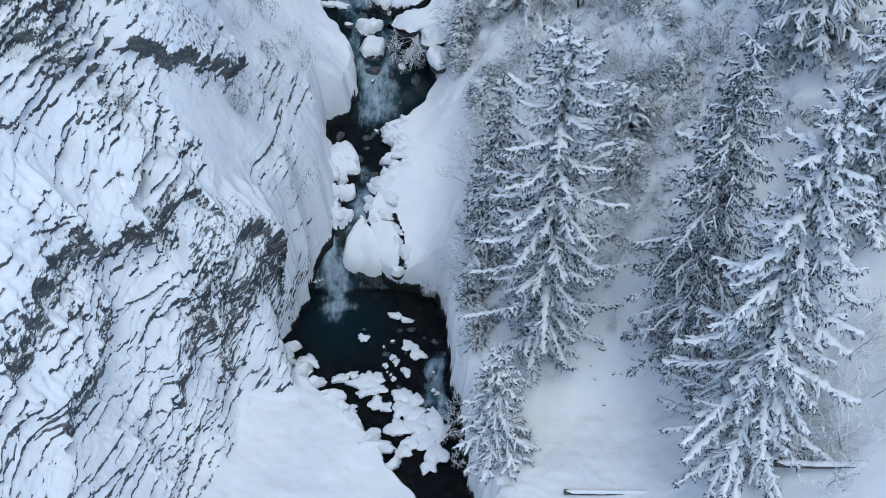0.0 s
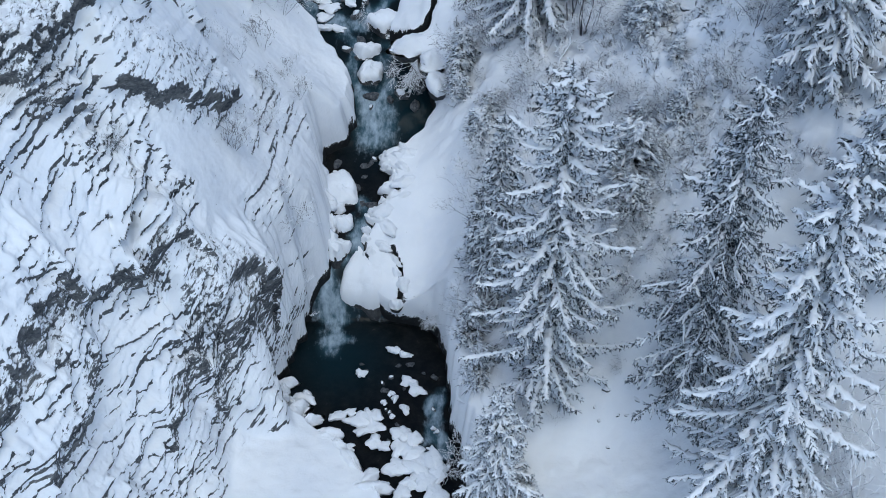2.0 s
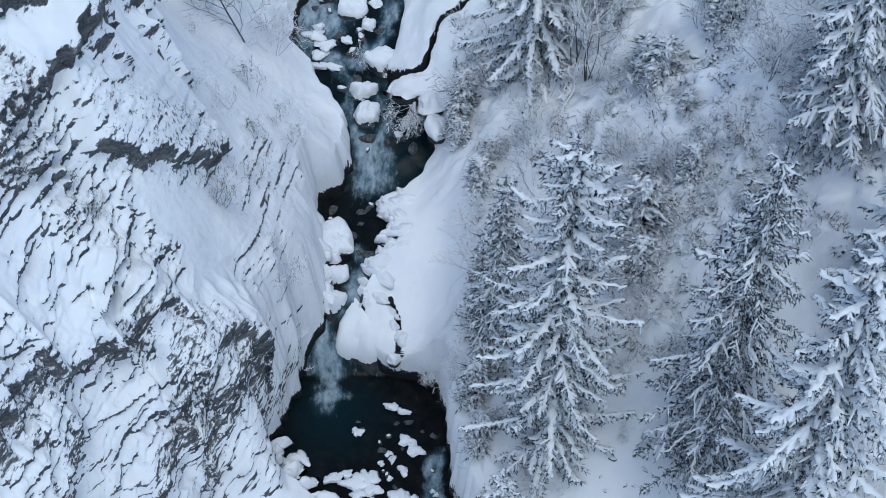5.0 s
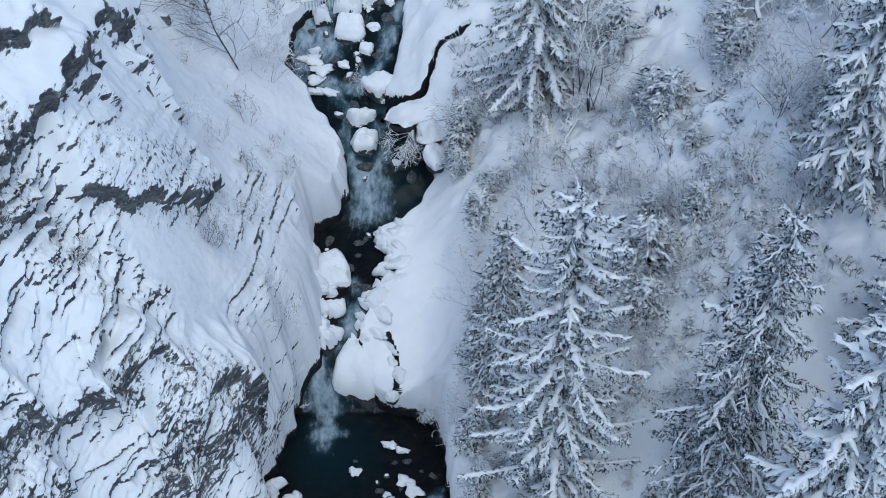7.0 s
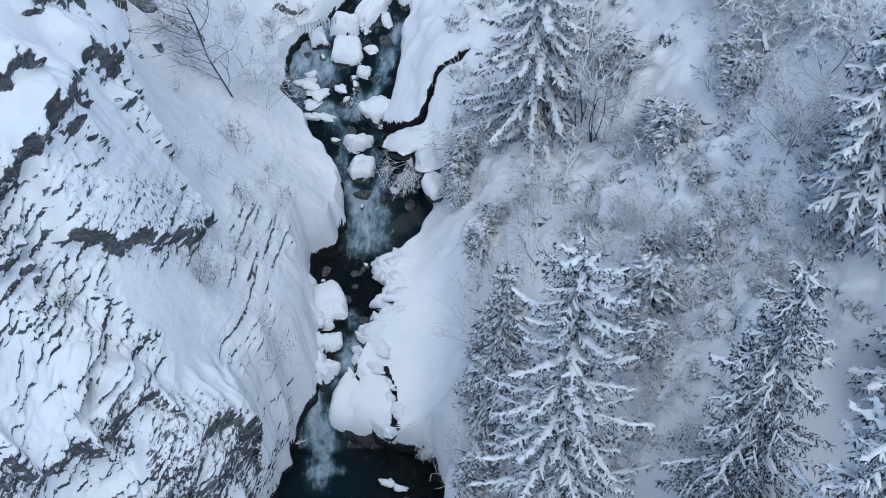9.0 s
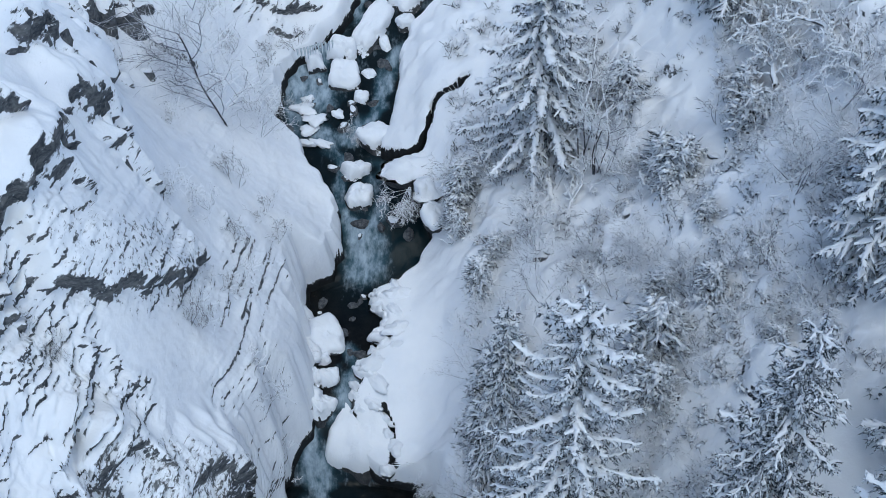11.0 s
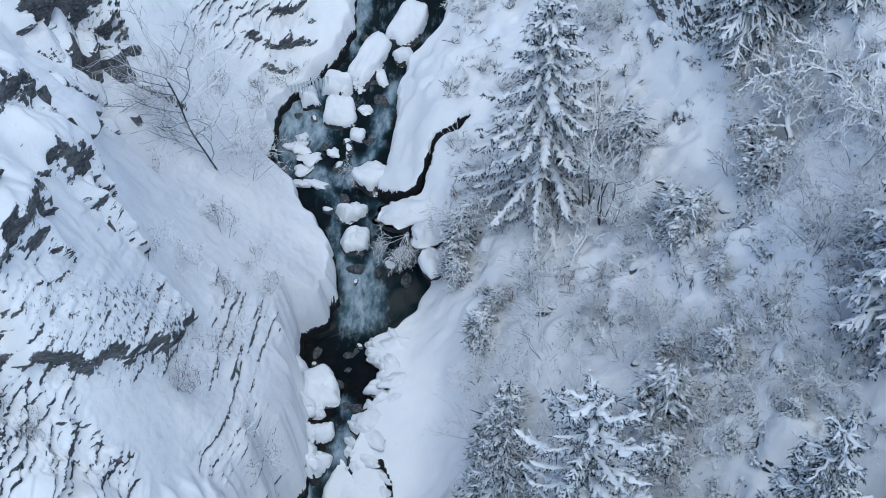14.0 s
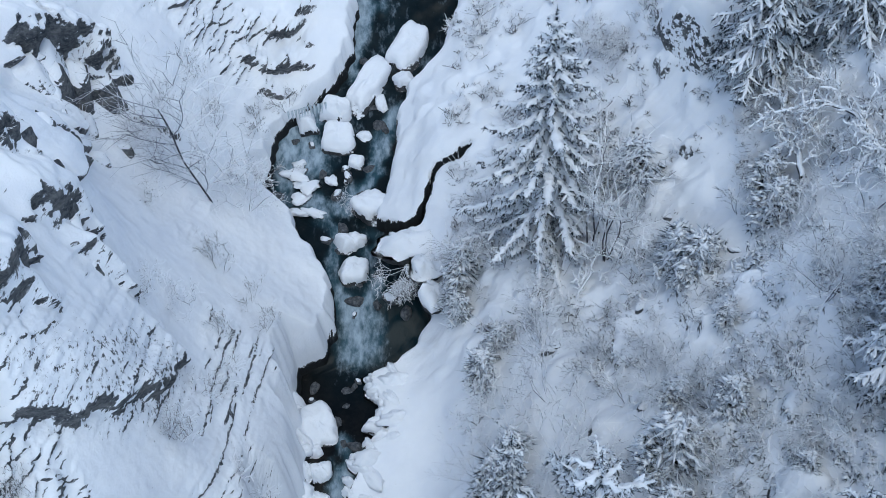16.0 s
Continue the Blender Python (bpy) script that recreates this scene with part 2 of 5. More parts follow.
cut(left_cuts, 47, 58, 48, 39, 33, 29.5, 27, 24.0, 19.2, 15.0, 12.2, 9.6, 5.4, 3)
cut(left_cuts, 50, 58, 48, 39, 33, 30, 27.5, 23.6, 18.0, 14.0, 11.6, 9.6, 5.6, 4)
cut(left_cuts, 54, 58, 48, 39, 33, 30, 27.5, 23.2, 17.0, 13.8, 11.4, 9.4, 7.6, 5)
cut(left_cuts, 58, 58, 47, 37, 30, 24.5, 20.5, 17.0, 14.2, 12.4, 10.6, 9.0, 7.2, 5)
cut(left_cuts, 62, 58, 46, 35, 27, 20.4, 16.8, 14.6, 12.6, 11.0, 9.7, 8.3, 7.4, 6)
cut(left_cuts, 66, 60, 47, 36, 28, 21.5, 17.8, 16.0, 13.2, 11.2, 9.4, 8.0, 7.4, 7)
cut(left_cuts, 70, 62, 49, 38, 30, 23, 19, 16.5, 13.4, 11.0, 9.2, 8.6, 8.4, 8)
cut(left_cuts, 75, 64, 51, 40, 32, 25.5, 21.5, 18.5, 15.4, 13.4, 12.0, 11.3, 11.3, 10)
cut(left_cuts, 84, 68, 55, 44, 36, 30, 26.5, 23.5, 20.5, 18.6, 17, 15.8, 15, 14)
cut(left_cuts, 120, 90, 76, 64, 56, 50, 46, 43, 40, 38, 36, 34, 32, 30)

cut(right_cuts, 0, -1, 0.5, 1, 1.5, 2, 2.4, 2.8, 3, 3.4, 4, 5, 7, 10, 16, 40)
cut(right_cuts, 24, 0, 1, 2.4, 3.0, 3.3, 3.5, 3.7, 4.0, 4.5, 5.4, 6.8, 8.8, 12, 18, 42)
cut(right_cuts, 30, 0, 1, 2.6, 3.3, 3.6, 3.8, 4.0, 4.2, 4.7, 6.0, 7.8, 10.2, 14, 20, 44)
cut(right_cuts, 36, 0, 2, 3.4, 4.0, 4.2, 4.3, 4.4, 4.6, 5.5, 7.4, 9.4, 12.0, 16, 23, 47)
cut(right_cuts, 39, 0, 2, 4.0, 4.6, 5.4, 6.0, 6.4, 7.0, 8.6, 10.6, 12.6, 15.0, 19, 26, 49)
cut(right_cuts, 43, 0, 2, 4.6, 5.3, 6.4, 7.6, 8.8, 10.2, 12.0, 14.0, 16.0, 18.6, 22.5, 29, 52)
cut(right_cuts, 47, 0.4, 2, 4.6, 5.8, 7.0, 8.4, 10.2, 12.0, 14.0, 16.4, 18.0, 20.6, 25, 32, 55)
cut(right_cuts, 49.5, 2.2, 2.7, 4.0, 5.8, 7.4, 8.9, 10.8, 12.6, 14.6, 16.8, 18.6, 21.2, 26, 33, 56)
cut(right_cuts, 52, 3.9, 4.0, 4.8, 6.2, 8.2, 9.7, 11.3, 13.0, 14.7, 16.7, 19.0, 22.0, 27, 34, 57)
cut(right_cuts, 55, 4.7, 5.0, 6.0, 7.4, 9.2, 10.4, 12.0, 13.2, 14.8, 16.6, 18.8, 22.6, 28, 36, 59)
cut(right_cuts, 59, 4.6, 5.0, 6.6, 8.4, 10.0, 11.0, 12.6, 14.2, 16.0, 18.0, 20.0, 23.6, 29, 37, 61)
cut(right_cuts, 64, 6.8, 8.2, 9.8, 10.7, 11.6, 12.5, 14.2, 16.0, 18.2, 20.0, 22.0, 25.4, 31, 40, 64)
cut(right_cuts, 68, 7.3, 9.6, 11.4, 11.9, 12.5, 13.4, 15.2, 17.2, 19.4, 21.5, 23.6, 27, 33, 42, 67)
cut(right_cuts, 76, 9.8, 10.2, 11.0, 12.4, 13.6, 14.8, 16.8, 19.0, 21.5, 23.8, 26, 30, 36, 46, 71)
cut(right_cuts, 84, 12.6, 13.4, 14.4, 15.2, 16.4, 17.8, 20.0, 22.5, 25, 27.5, 30, 34, 40, 50, 76)
cut(right_cuts, 120, 30, 30, 31, 32, 33, 35, 37, 40, 43, 46, 49, 54, 61, 72, 98)


def side_surface(stations, cuts):
    ys = np.array([c[0] for c in cuts], float)
    zs = np.array([c[1] for c in cuts], float)                # cut by station
    across = pchip_slopes(stations, zs.T.copy()).T
    along, along_m = pchip_slopes(ys, zs), pchip_slopes(ys, across)

    def height(x, y):
        x = np.clip(x, stations[0], stations[-1])
        j = np.clip(np.searchsorted(stations, x) - 1, 0, len(stations) - 2)
        i = np.clip(np.searchsorted(ys, y) - 1, 0, len(ys) - 2)
        hy, hx = ys[i + 1] - ys[i], stations[j + 1] - stations[j]
        t, s = np.clip((y - ys[i]) / hy, 0, 1), (x - stations[j]) / hx

        def at(table, slopes, k):
            return ((1 + 2 * t) * (1 - t) ** 2 * table[i, k] + t * (1 - t) ** 2 * hy * slopes[i, k]
                    + t * t * (3 - 2 * t) * table[i + 1, k] + t * t * (t - 1) * hy * slopes[i + 1, k])
        return ((1 + 2 * s) * (1 - s) ** 2 * at(zs, along, j) + s * (1 - s) ** 2 * hx * at(across, along_m, j)
                + s * s * (3 - 2 * s) * at(zs, along, j + 1) + s * s * (s - 1) * hx * at(across, along_m, j + 1))
    return height


left_side, right_side = side_surface(LEFT_X, left_cuts), side_surface(RIGHT_X, right_cuts)


CREVICE = np.array([(-3.3, 65.3), (-2.6, 64.7), (-1.8, 64.1), (-1.0, 64.2), (-0.57, 64.8), (-0.27, 65.6), (0.03, 65.85), (0.77, 65.8), (1.5, 66.3)])
GAPS = [np.array([(-2.45, 47.9), (-2.3, 49.0), (-2.35, 50.0), (-2.8, 50.9)])]


def line_distance(x, y, points):
    best = np.full(np.shape(x), 99.0)
    for (ax, ay), (bx, by) in zip(points[:-1], points[1:]):
        dx, dy = bx - ax, by - ay
        t = np.clip(((x - ax) * dx + (y - ay) * dy) / (dx * dx + dy * dy), 0, 1)
        best = np.minimum(best, np.hypot(x - ax - t * dx, y - ay - t * dy))
    return best


def crevice(x, y):
    """Distance from the dark clefts behind the snow slab and beside the great boulder."""
    return np.minimum(line_distance(x, y, CREVICE), line_distance(x, y, GAPS[0]) + 0.12)


def land(x, y):
    """The large form of the ground, with the stream's bed cut into it."""
    x, y = np.broadcast_arrays(np.asarray(x, float), np.asarray(y, float))
    xl = bank_left(y) + 0.24 * vnoise(y * 1.1, x * 0.3, 5) + 0.16 * vnoise(y * 2.7, x * 0.6, 6)
    xr = bank_right(y) + 0.24 * vnoise(y * 1.0, x * 0.3, 7) + 0.18 * vnoise(y * 2.6, x * 0.6, 8)
    w = water_level(y)
    out_left, out_right = xl - x, x - xr
    left = np.maximum(left_side(x, y), w + 0.45)
    right = np.maximum(right_side(x, y), w + 0.5)
    bed = w - 0.55 + 0.25 * fbm(x * 1.1, y * 1.1, 3, 11)
    wide_l, wide_r = 0.30 + 0.09 * (left - bed), 0.30 + 0.07 * (right - bed)
    z = np.where(x < (xl + xr) / 2, bed + (left - bed) * smooth(-0.1, 1, out_left / wide_l), bed + (right - bed) * smooth(-0.1, 1, out_right / wide_r))
    return z - 2.4 * smooth(0.24, 0.07, crevice(x, y) + 0.10 * vnoise(x * 2.1, y * 2.1, 9))


# ---- helpers for things ----
def mesh_of(name, verts, faces, mats, smooth_shade=False):
    me = bpy.data.meshes.new(name)
    me.from_pydata(np.asarray(verts).tolist(), [], [list(map(int, f)) for f in faces] if not isinstance(faces, np.ndarray) else faces.tolist())
    for m in mats if isinstance(mats, (list, tuple)) else [mats]:
        me.materials.append(m)
    if smooth_shade:
        me.shade_smooth()
    me.update()
    return me


def part(name, me, parent, label=""):
    """One mesh as a part of a thing."""
    ob = new(name, me)
    ob.parent = parent
    return tagged(ob, label=label) if label else ob


# ---- ground ----
def crag(x, y, cx, cy, down, wide, proud, face, soft=0.16):
    """A block of rock that stands out of the slope and breaks off towards the direction face (degrees)."""
    c, s_ = math.cos(radians(face)), math.sin(radians(face))
    a, b = ((x - cx) * c + (y - cy) * s_) / down, (-(x - cx) * s_ + (y - cy) * c) / wide
    edge = 0.75 + 0.22 * vnoise(x * 1.3, y * 1.3, 77) - 0.35 * b * b
    return proud * smooth(-1.2, 0.5, a) * (1 - smooth(edge, edge + soft, a)) * smooth(1.1, 0.7, np.abs(b))


CRAGS = [  # x, y, reach downhill, half width, proud, facing
    (-14.2, 54.0, 0.8, 1.0, 0.9, 5), (-14.9, 56.2, 0.8, 1.1, 0.9, 0), (-15.9, 58.6, 0.9, 1.1, 1.0, 10), (-16.8, 61.2, 0.9, 1.2, 1.0, 10),
    (-7.5, 74.3, 0.8, 1.6, 0.9, -70), (-6.3, 75.4, 0.8, 1.2, 0.9, -60), (-8.6, 75.6, 0.7, 1.5, 0.7, -60), (-7.2, 77.2, 0.7, 1.5, 0.8, -50),
    (-9.6, 73.4, 0.6, 1.4, 0.6, -70), (-13.4, 64.8, 0.5, 1.0, 0.4, -70), (-15.6, 65.6, 0.7, 1.4, 0.7, -60), (-8.8, 72.6, 0.6, 1.1, 0.5, -75),
    (-16.2, 42.0, 0.8, 1.6, 0.6, -55),
]


def facets(s, v, seed):
    """Rock split into plates: each has a height and a tilt of its own."""
    i, j = np.floor(s), np.floor(v)
    best, out = np.full(np.shape(s), 9.0), np.zeros(np.shape(s))
    for di in (-1, 0, 1):
        for dj in (-1, 0, 1):
            ci, cj = i + di, j + dj
            ds, dv = s - ci - 0.1 - 0.8 * hash2(ci, cj, seed), v - cj - 0.1 - 0.8 * hash2(ci, cj, seed + 1)
            d = ds * ds + dv * dv
            h = hash2(ci, cj, seed + 2) - 0.5 + 0.9 * (hash2(ci, cj, seed + 3) - 0.5) * ds + (hash2(ci, cj, seed + 4) - 0.8) * dv
            near = d < best
            best, out = np.where(near, d, best), np.where(near, h, out)
    return out


def rim(x, y, points, face, proud, back):
    """Rock that ends in a face along a line, uphill to the left of it: height, and where the face lies."""
    best, u, on = np.full(np.shape(x), 99.0), np.full(np.shape(x), -9.0), np.zeros(np.shape(x))
    for k, ((ax, ay), (bx, by)) in enumerate(zip(points[:-1], points[1:])):
        dx, dy = bx - ax, by - ay
        ln = math.hypot(dx, dy)
        t = ((x - ax) * dx + (y - ay) * dy) / (ln * ln)
        tc = np.clip(t, 0, 1)
        d = np.hypot(x - ax - tc * dx, y - ay - tc * dy)
        over = np.maximum(np.maximum(-t, t - 1), 0) * ln
        side = np.where(dx * (y - ay) - dy * (x - ax) > 0, d, -d)
        near = d < best
        best, u, on = np.where(near, d, best), np.where(near, side, u), np.where(near, over, on)
    u = u + 0.25 * face * vnoise(x * 1.6, y * 1.6, 78) + 0.2 * face * vnoise(x * 4.0, y * 4.0, 79)
    ends = smooth(0.9, 0.0, on)
    return proud * smooth(-0.05, face, u) * (1 - smooth(face, face + back, u)) * ends, smooth(-0.25, 0.1, u) * smooth(face * 1.3 + 0.15, face * 0.6, u) * ends


RIMS = [  # line, depth of the face, height, run back to the slope
    ([(-13.6, 44.0), (-12.3, 44.9), (-11.4, 46.4), (-10.8, 48.4), (-10.45, 51.0)], 0.35, 1.0, 3.4),
    ([(-16.4, 41.6), (-15.9, 42.8), (-15.3, 44.0), (-14.6, 45.3), (-13.8, 48.2)], 0.5, 1.4, 1.6),
    ([(-16.4, 45.3), (-15.5, 46.2), (-15.2, 47.0)], 0.6, 1.5, 1.6),
    ([(-13.8, 50.7), (-13.4, 51.6), (-13.1, 52.1)], 0.6, 1.3, 1.2),
    ([(-14.3, 46.0), (-13.5, 46.9)], 0.5, 0.9, 1.0),
    ([(-17.9, 62.4), (-17.2, 63.8), (-16.5, 64.6), (-15.5, 65.5)], 0.9, 2.2, 1.5),
    ([(-15.1, 50.9), (-14.6, 52.0)], 0.8, 1.5, 1.2), ([(-12.8, 51.1), (-12.4, 51.3)], 0.4, 0.9, 0.6),
    ([(-16.0, 37.3), (-15.5, 37.4), (-14.7, 38.4), (-13.8, 39.4)], 0.35, 0.8, 1.2),
    ([(-13.6, 39.6), (-12.6, 40.4), (-11.4, 41.2)], 0.30, 0.8, 1.2), ([(-10.6, 41.1), (-9.0, 43.6)], 0.30, 0.8, 0.9),
    ([(-17.6, 31.7), (-16.8, 33.8), (-15.7, 37.2)], 0.75, 1.0, 1.2), ([(-16.1, 31.6), (-15.6, 33.6), (-15.0, 36.5)], 0.5, 0.8, 1.0),
    ([(-12.6, 37.0), (-11.9, 39.2), (-11.4, 40.4)], 0.5, 0.8, 0.9), ([(-11.0, 39.5), (-10.6, 40.3), (-9.6, 40.9), (-8.5, 44.3)], 0.5, 0.8, 1.0),
]


OUTCROP = [(-12.6, 51.0), (-13.4, 52.4), (-14.4, 54.6), (-15.6, 58.6), (-16.6, 62.5), (-17.4, 65.0)]   # the rib of blocks above the snowfield


def ruggedness(x, y, z):
    """How much bare, broken rock the cliff shows: 0 on the snowfields, 1 on the faces."""
    low = smooth(44.4, 40.8, y + 0.35 * (x + 11))
    rib = 0.55 * smooth(1.7, 0.5, line_distance(x, y, OUTCROP))
    brink = 0.90 * smooth(-10.4, -9.2, x) * smooth(57, 54.5, y)
    ledge = 1.15 * smooth(2.4, 1.0, line_distance(x, y, [(-11.9, 72.6), (-9.6, 73.6), (-7.6, 75.0), (-6.0, 77.0)]))
    bulge = 0.85 * smooth(1.8, 0.7, line_distance(x, y, [(-13.4, 45.2), (-12.3, 46.6), (-11.6, 49.0), (-11.3, 51.0)]))
    corner = 1.5 * smooth(2.0, 0.8, line_distance(x, y, [(-17.2, 41.4), (-16.2, 43.0)]))
    low = np.maximum(low, np.maximum(bulge, corner))
    west = 0.35 * smooth(-13.4, -14.6, x) * smooth(-0.3, 0.3, fbm(x * 0.3, y * 0.3, 3, 48))
    r = np.maximum(np.maximum(np.maximum(low, rib), np.maximum(brink, ledge)), west)
    spots = smooth(0.10, 0.5, fbm(x * 0.45 + 3, y * 0.45 + z * 0.1, 3, 41))
    return np.clip(r * (0.74 + 0.38 * fbm(x * 0.33, y * 0.33 + z * 0.2, 3, 42)) + 0.34 * spots - 0.02, 0, 1.5)


def relief(x, y, z):
    """Ledges of tilted strata on the cliff, soft drifts elsewhere: how far the ground stands proud along its normal."""
    cliff = smooth(-6.4, -7.6, x) * smooth(-30, -24, x)
    shore = smooth(0.8, 2.2, z - water_level(y))
    # the beds: s counts along them, v across them and up
    s = 0.47 * x + 0.645 * y + 0.60 * z
    v0 = -0.86 * x + 0.207 * y + 0.451 * z
    v = v0 + 0.20 * fbm(s * 0.5, v0 * 0.6, 4, 21) + 0.55 * fbm(s * 0.16 + 7, v0 * 0.2, 3, 22)
    s = s + 0.5 * fbm(s * 0.7, v0 * 0.7, 3, 23)

    def steps(w, front):
        """A stair that rises sharply over the part front of each step and falls back slowly."""
        f = w - np.floor(w)
        return np.where(f < front, f / front, (1 - f) / (1 - front))

    patch = np.clip((ruggedness(x, y, z) - 0.10) / 0.86, 0, 1.4)
    shift = 0.30 * facets(s * 0.7, v * 0.9, 131)
    big = steps(v * 0.30 + 0.30 * vnoise(s * 0.2, v * 0.2, 32) + 0.3 * shift, 0.10) * smooth(-0.15, 0.4, vnoise(s * 0.25, v * 0.45, 35))
    mid = steps(v * 0.80 + 0.35 * vnoise(s * 0.4, v * 0.5, 33) + shift, 0.12) * smooth(-0.05, 0.45, vnoise(s * 0.42, v * 0.9, 36))
    small = steps(v * 2.4 + 0.4 * vnoise(s * 0.8, v, 34) + 1.6 * shift, 0.22) * smooth(-0.05, 0.5, vnoise(s * 0.8, v * 1.6, 37))
    busy = smooth(-0.15, 0.45, fbm(s * 0.22 + 3, v * 0.45, 3, 38))
    face = 0.22 + 0.78 * smooth(45.0, 41.5, y + 0.35 * (x + 11))
    fine = 0.7 + 0.9 * face
    rough = patch * (face * (0.60 * big + 0.18 * mid + 0.50 * facets(s * 0.24, v * 0.62, 101)) + fine * ((0.02 + 0.09 * busy) * small
                     + (0.13 + 0.18 * busy) * facets(s * 0.70, v * 2.4, 111) + (0.08 + 0.13 * busy) * facets(s * 1.45, v * 5.0, 121)))
    rough = rough + 0.07 * fbm(s * 0.5, v0 * 0.5, 3, 43) + 0.05 * fbm(s * 1.6, v0 * 2.2, 3, 44) + 0.03 * patch * fbm(s * 3.0, v0 * 4.5, 2, 47)
    for r in RIMS:
        rough = rough + rim(x, y, *r)[0]
    for c in CRAGS:
        rough = rough + crag(x, y, *c)
    drift = 0.22 * fbm(x * 0.45, y * 0.45, 4, 51) + 0.05 * fbm(x * 2.2, y * 2.2, 2, 55)
    tufts = (0.15 * fbm(x * 2.4, y * 2.4, 3, 64) + 0.30 * np.clip(vnoise(x * 1.15, y * 1.15, 66), -0.2, 1)) * smooth(0.5, 3, x) * smooth(40, 43, y)
    knobs = tufts + 1.0 * np.clip(fbm(x * 0.75, y * 0.75, 3, 61) - 0.22, 0, 1) * smooth(5, 8, x) * smooth(40, 44, y)
    humps = 0.35 * np.clip(vnoise(x * 1.3, y * 1.3, 63), 0, 1) * smooth(-3.5, -1, x) * smooth(5, 2, x)
    low_drift = 0.16 * fbm(x * 0.7, y * 0.7, 3, 57) * smooth(0.2, 0.45, z - water_level(y)) * (1 - shore)
    return low_drift + cliff * shore * rough + (drift * (1 - 0.5 * cliff) + humps) * shore + knobs


def lines(*runs):
    out = []
    for a, b, step in runs:
        out.append(np.arange(a, b - 1e-6, step))
    return np.concatenate(out)


gy = lines((-60, 20, 8), (20, 27, 0.8), (27, 30, 0.15), (30, 47, 0.075), (47, 66, 0.09), (66, 79, 0.11), (79, 84, 0.2), (84, 100, 1.0), (100, 221, 10))
d_right = lines((-0.45, 1.6, 0.06), (1.6, 8, 0.11), (8, 19, 0.15), (19, 30, 0.6), (30, 60, 2.5), (60, 161, 10))
wide = np.linspace(0, 1, 20)[1:-1]
XL, XR, YY = bank_left(gy)[:, None], bank_right(gy)[:, None], gy[:, None]
# on the cliff the columns lie evenly along the slope, so that steep faces are as finely cut as ledges
run = np.linspace(0, 1, 420)
PX = (XL + 0.45) * (1 - run) - 19.5 * run
PZ = land(PX, np.repeat(YY, len(run), 1))
rise = np.hypot(np.diff(PX, axis=1), np.clip(np.diff(PZ, axis=1), -0.2, 0.2))
reach = np.concatenate([0 * YY, np.cumsum(rise, 1)], 1)
reach = reach / reach[:, -1:]
soft_rows = np.pad(reach, ((4, 4), (0, 0)), "edge")
reach = sum(soft_rows[k:k + len(gy)] for k in range(9)) / 9
even = np.linspace(0, 1, 330)
XA = np.stack([np.interp(even, a, b) for a, b in zip(reach, PX)])
XA = np.concatenate([XA, -19.5 - lines((0.4, 4, 0.7), (4, 30, 2.5), (30, 150, 10))[None] + 0 * YY], 1)
XB = XR + (0 - XR) * smooth(2, 9, d_right) + d_right
XM = (XL + 0.45) * (1 - wide) + (XR - 0.45) * wide
X = np.concatenate([XA[:, ::-1], XM, XB], 1)
Y = np.repeat(YY, X.shape[1], 1)
Z = land(X, Y) + 0.35 * np.clip(np.abs(X) - 60, 0, None) + 0.3 * np.clip(Y - 120, 0, None)
e_ = 0.05
Zx = (land(X + e_, Y) - land(X - e_, Y)) / (2 * e_)
Zy = (land(X, Y + e_) - land(X, Y - e_)) / (2 * e_)
for _ in range(3):
    Zx = (Zx + np.roll(Zx, 1, 1) + np.roll(Zx, -1, 1)) / 3
    Zy = (Zy + np.roll(Zy, 1, 0) + np.roll(Zy, -1, 0)) / 3
lean = np.sqrt(1 + Zx ** 2 + Zy ** 2)
R = relief(X, Y, Z)
GX, GY, GZ = X - R * Zx / lean * 0.85, Y - R * Zy / lean * 0.85, Z + R / lean
# the foot of the cliff is hollowed out behind the pool, so that its brow hangs over the water
hollow = 0.75 * smooth(40.6, 42.6, Y) * smooth(50.0, 47.6, Y) * smooth(5.2, 0.6, GZ - water_level(Y)) * (X < (XL + XR) / 2)
GX = GX - hollow
rows_n, cols_n = X.shape
idx = np.arange(rows_n * cols_n).reshape(rows_n, cols_n)
quads = np.stack([idx[:-1, :-1], idx[:-1, 1:], idx[1:, 1:], idx[1:, :-1]], -1).reshape(-1, 4)
me = bpy.data.meshes.new("ground")
co = np.stack([GX, GY, GZ], -1).reshape(-1, 3)
me.vertices.add(len(co))
me.vertices.foreach_set("co", co.ravel())
me.loops.add(quads.size)
me.loops.foreach_set("vertex_index", quads.ravel())
me.polygons.add(len(quads))
me.polygons.foreach_set("loop_start", np.arange(0, quads.size, 4))
me.update(calc_edges=True)
# rock lies bare where the surface is much steeper than the slope at large
def across(a, axis):
    return np.stack([np.gradient(c, axis=axis) for c in a], -1)


turned = np.cross(across((GX, GY, GZ), 1), across((GX, GY, GZ), 0))
turned = turned[..., 2] / (np.linalg.norm(turned, axis=-1) + 1e-12)
steeper = 1 / lean - turned + 0.35 * smooth(-0.05, -0.3, turned)
lower = np.maximum(smooth(45.5, 42.0, Y + 0.35 * (X + 11)), 0.85 * smooth(-10.4, -9.2, X) * smooth(57, 54, Y))
bare = np.where(X < (XL + XR) / 2, smooth(0.20 - 0.14 * lower, 0.58 - 0.22 * lower, steeper) * smooth(-6.0, -7.4, X), 0.55 * smooth(0.16, 0.55, steeper) * smooth(2.0, 4.5, X) * smooth(41, 44, Y))
for r in RIMS:
    bare = np.maximum(bare, (0.58 if r[0][0][1] < 41.5 else 0.36) * rim(X, Y, *r)[1])
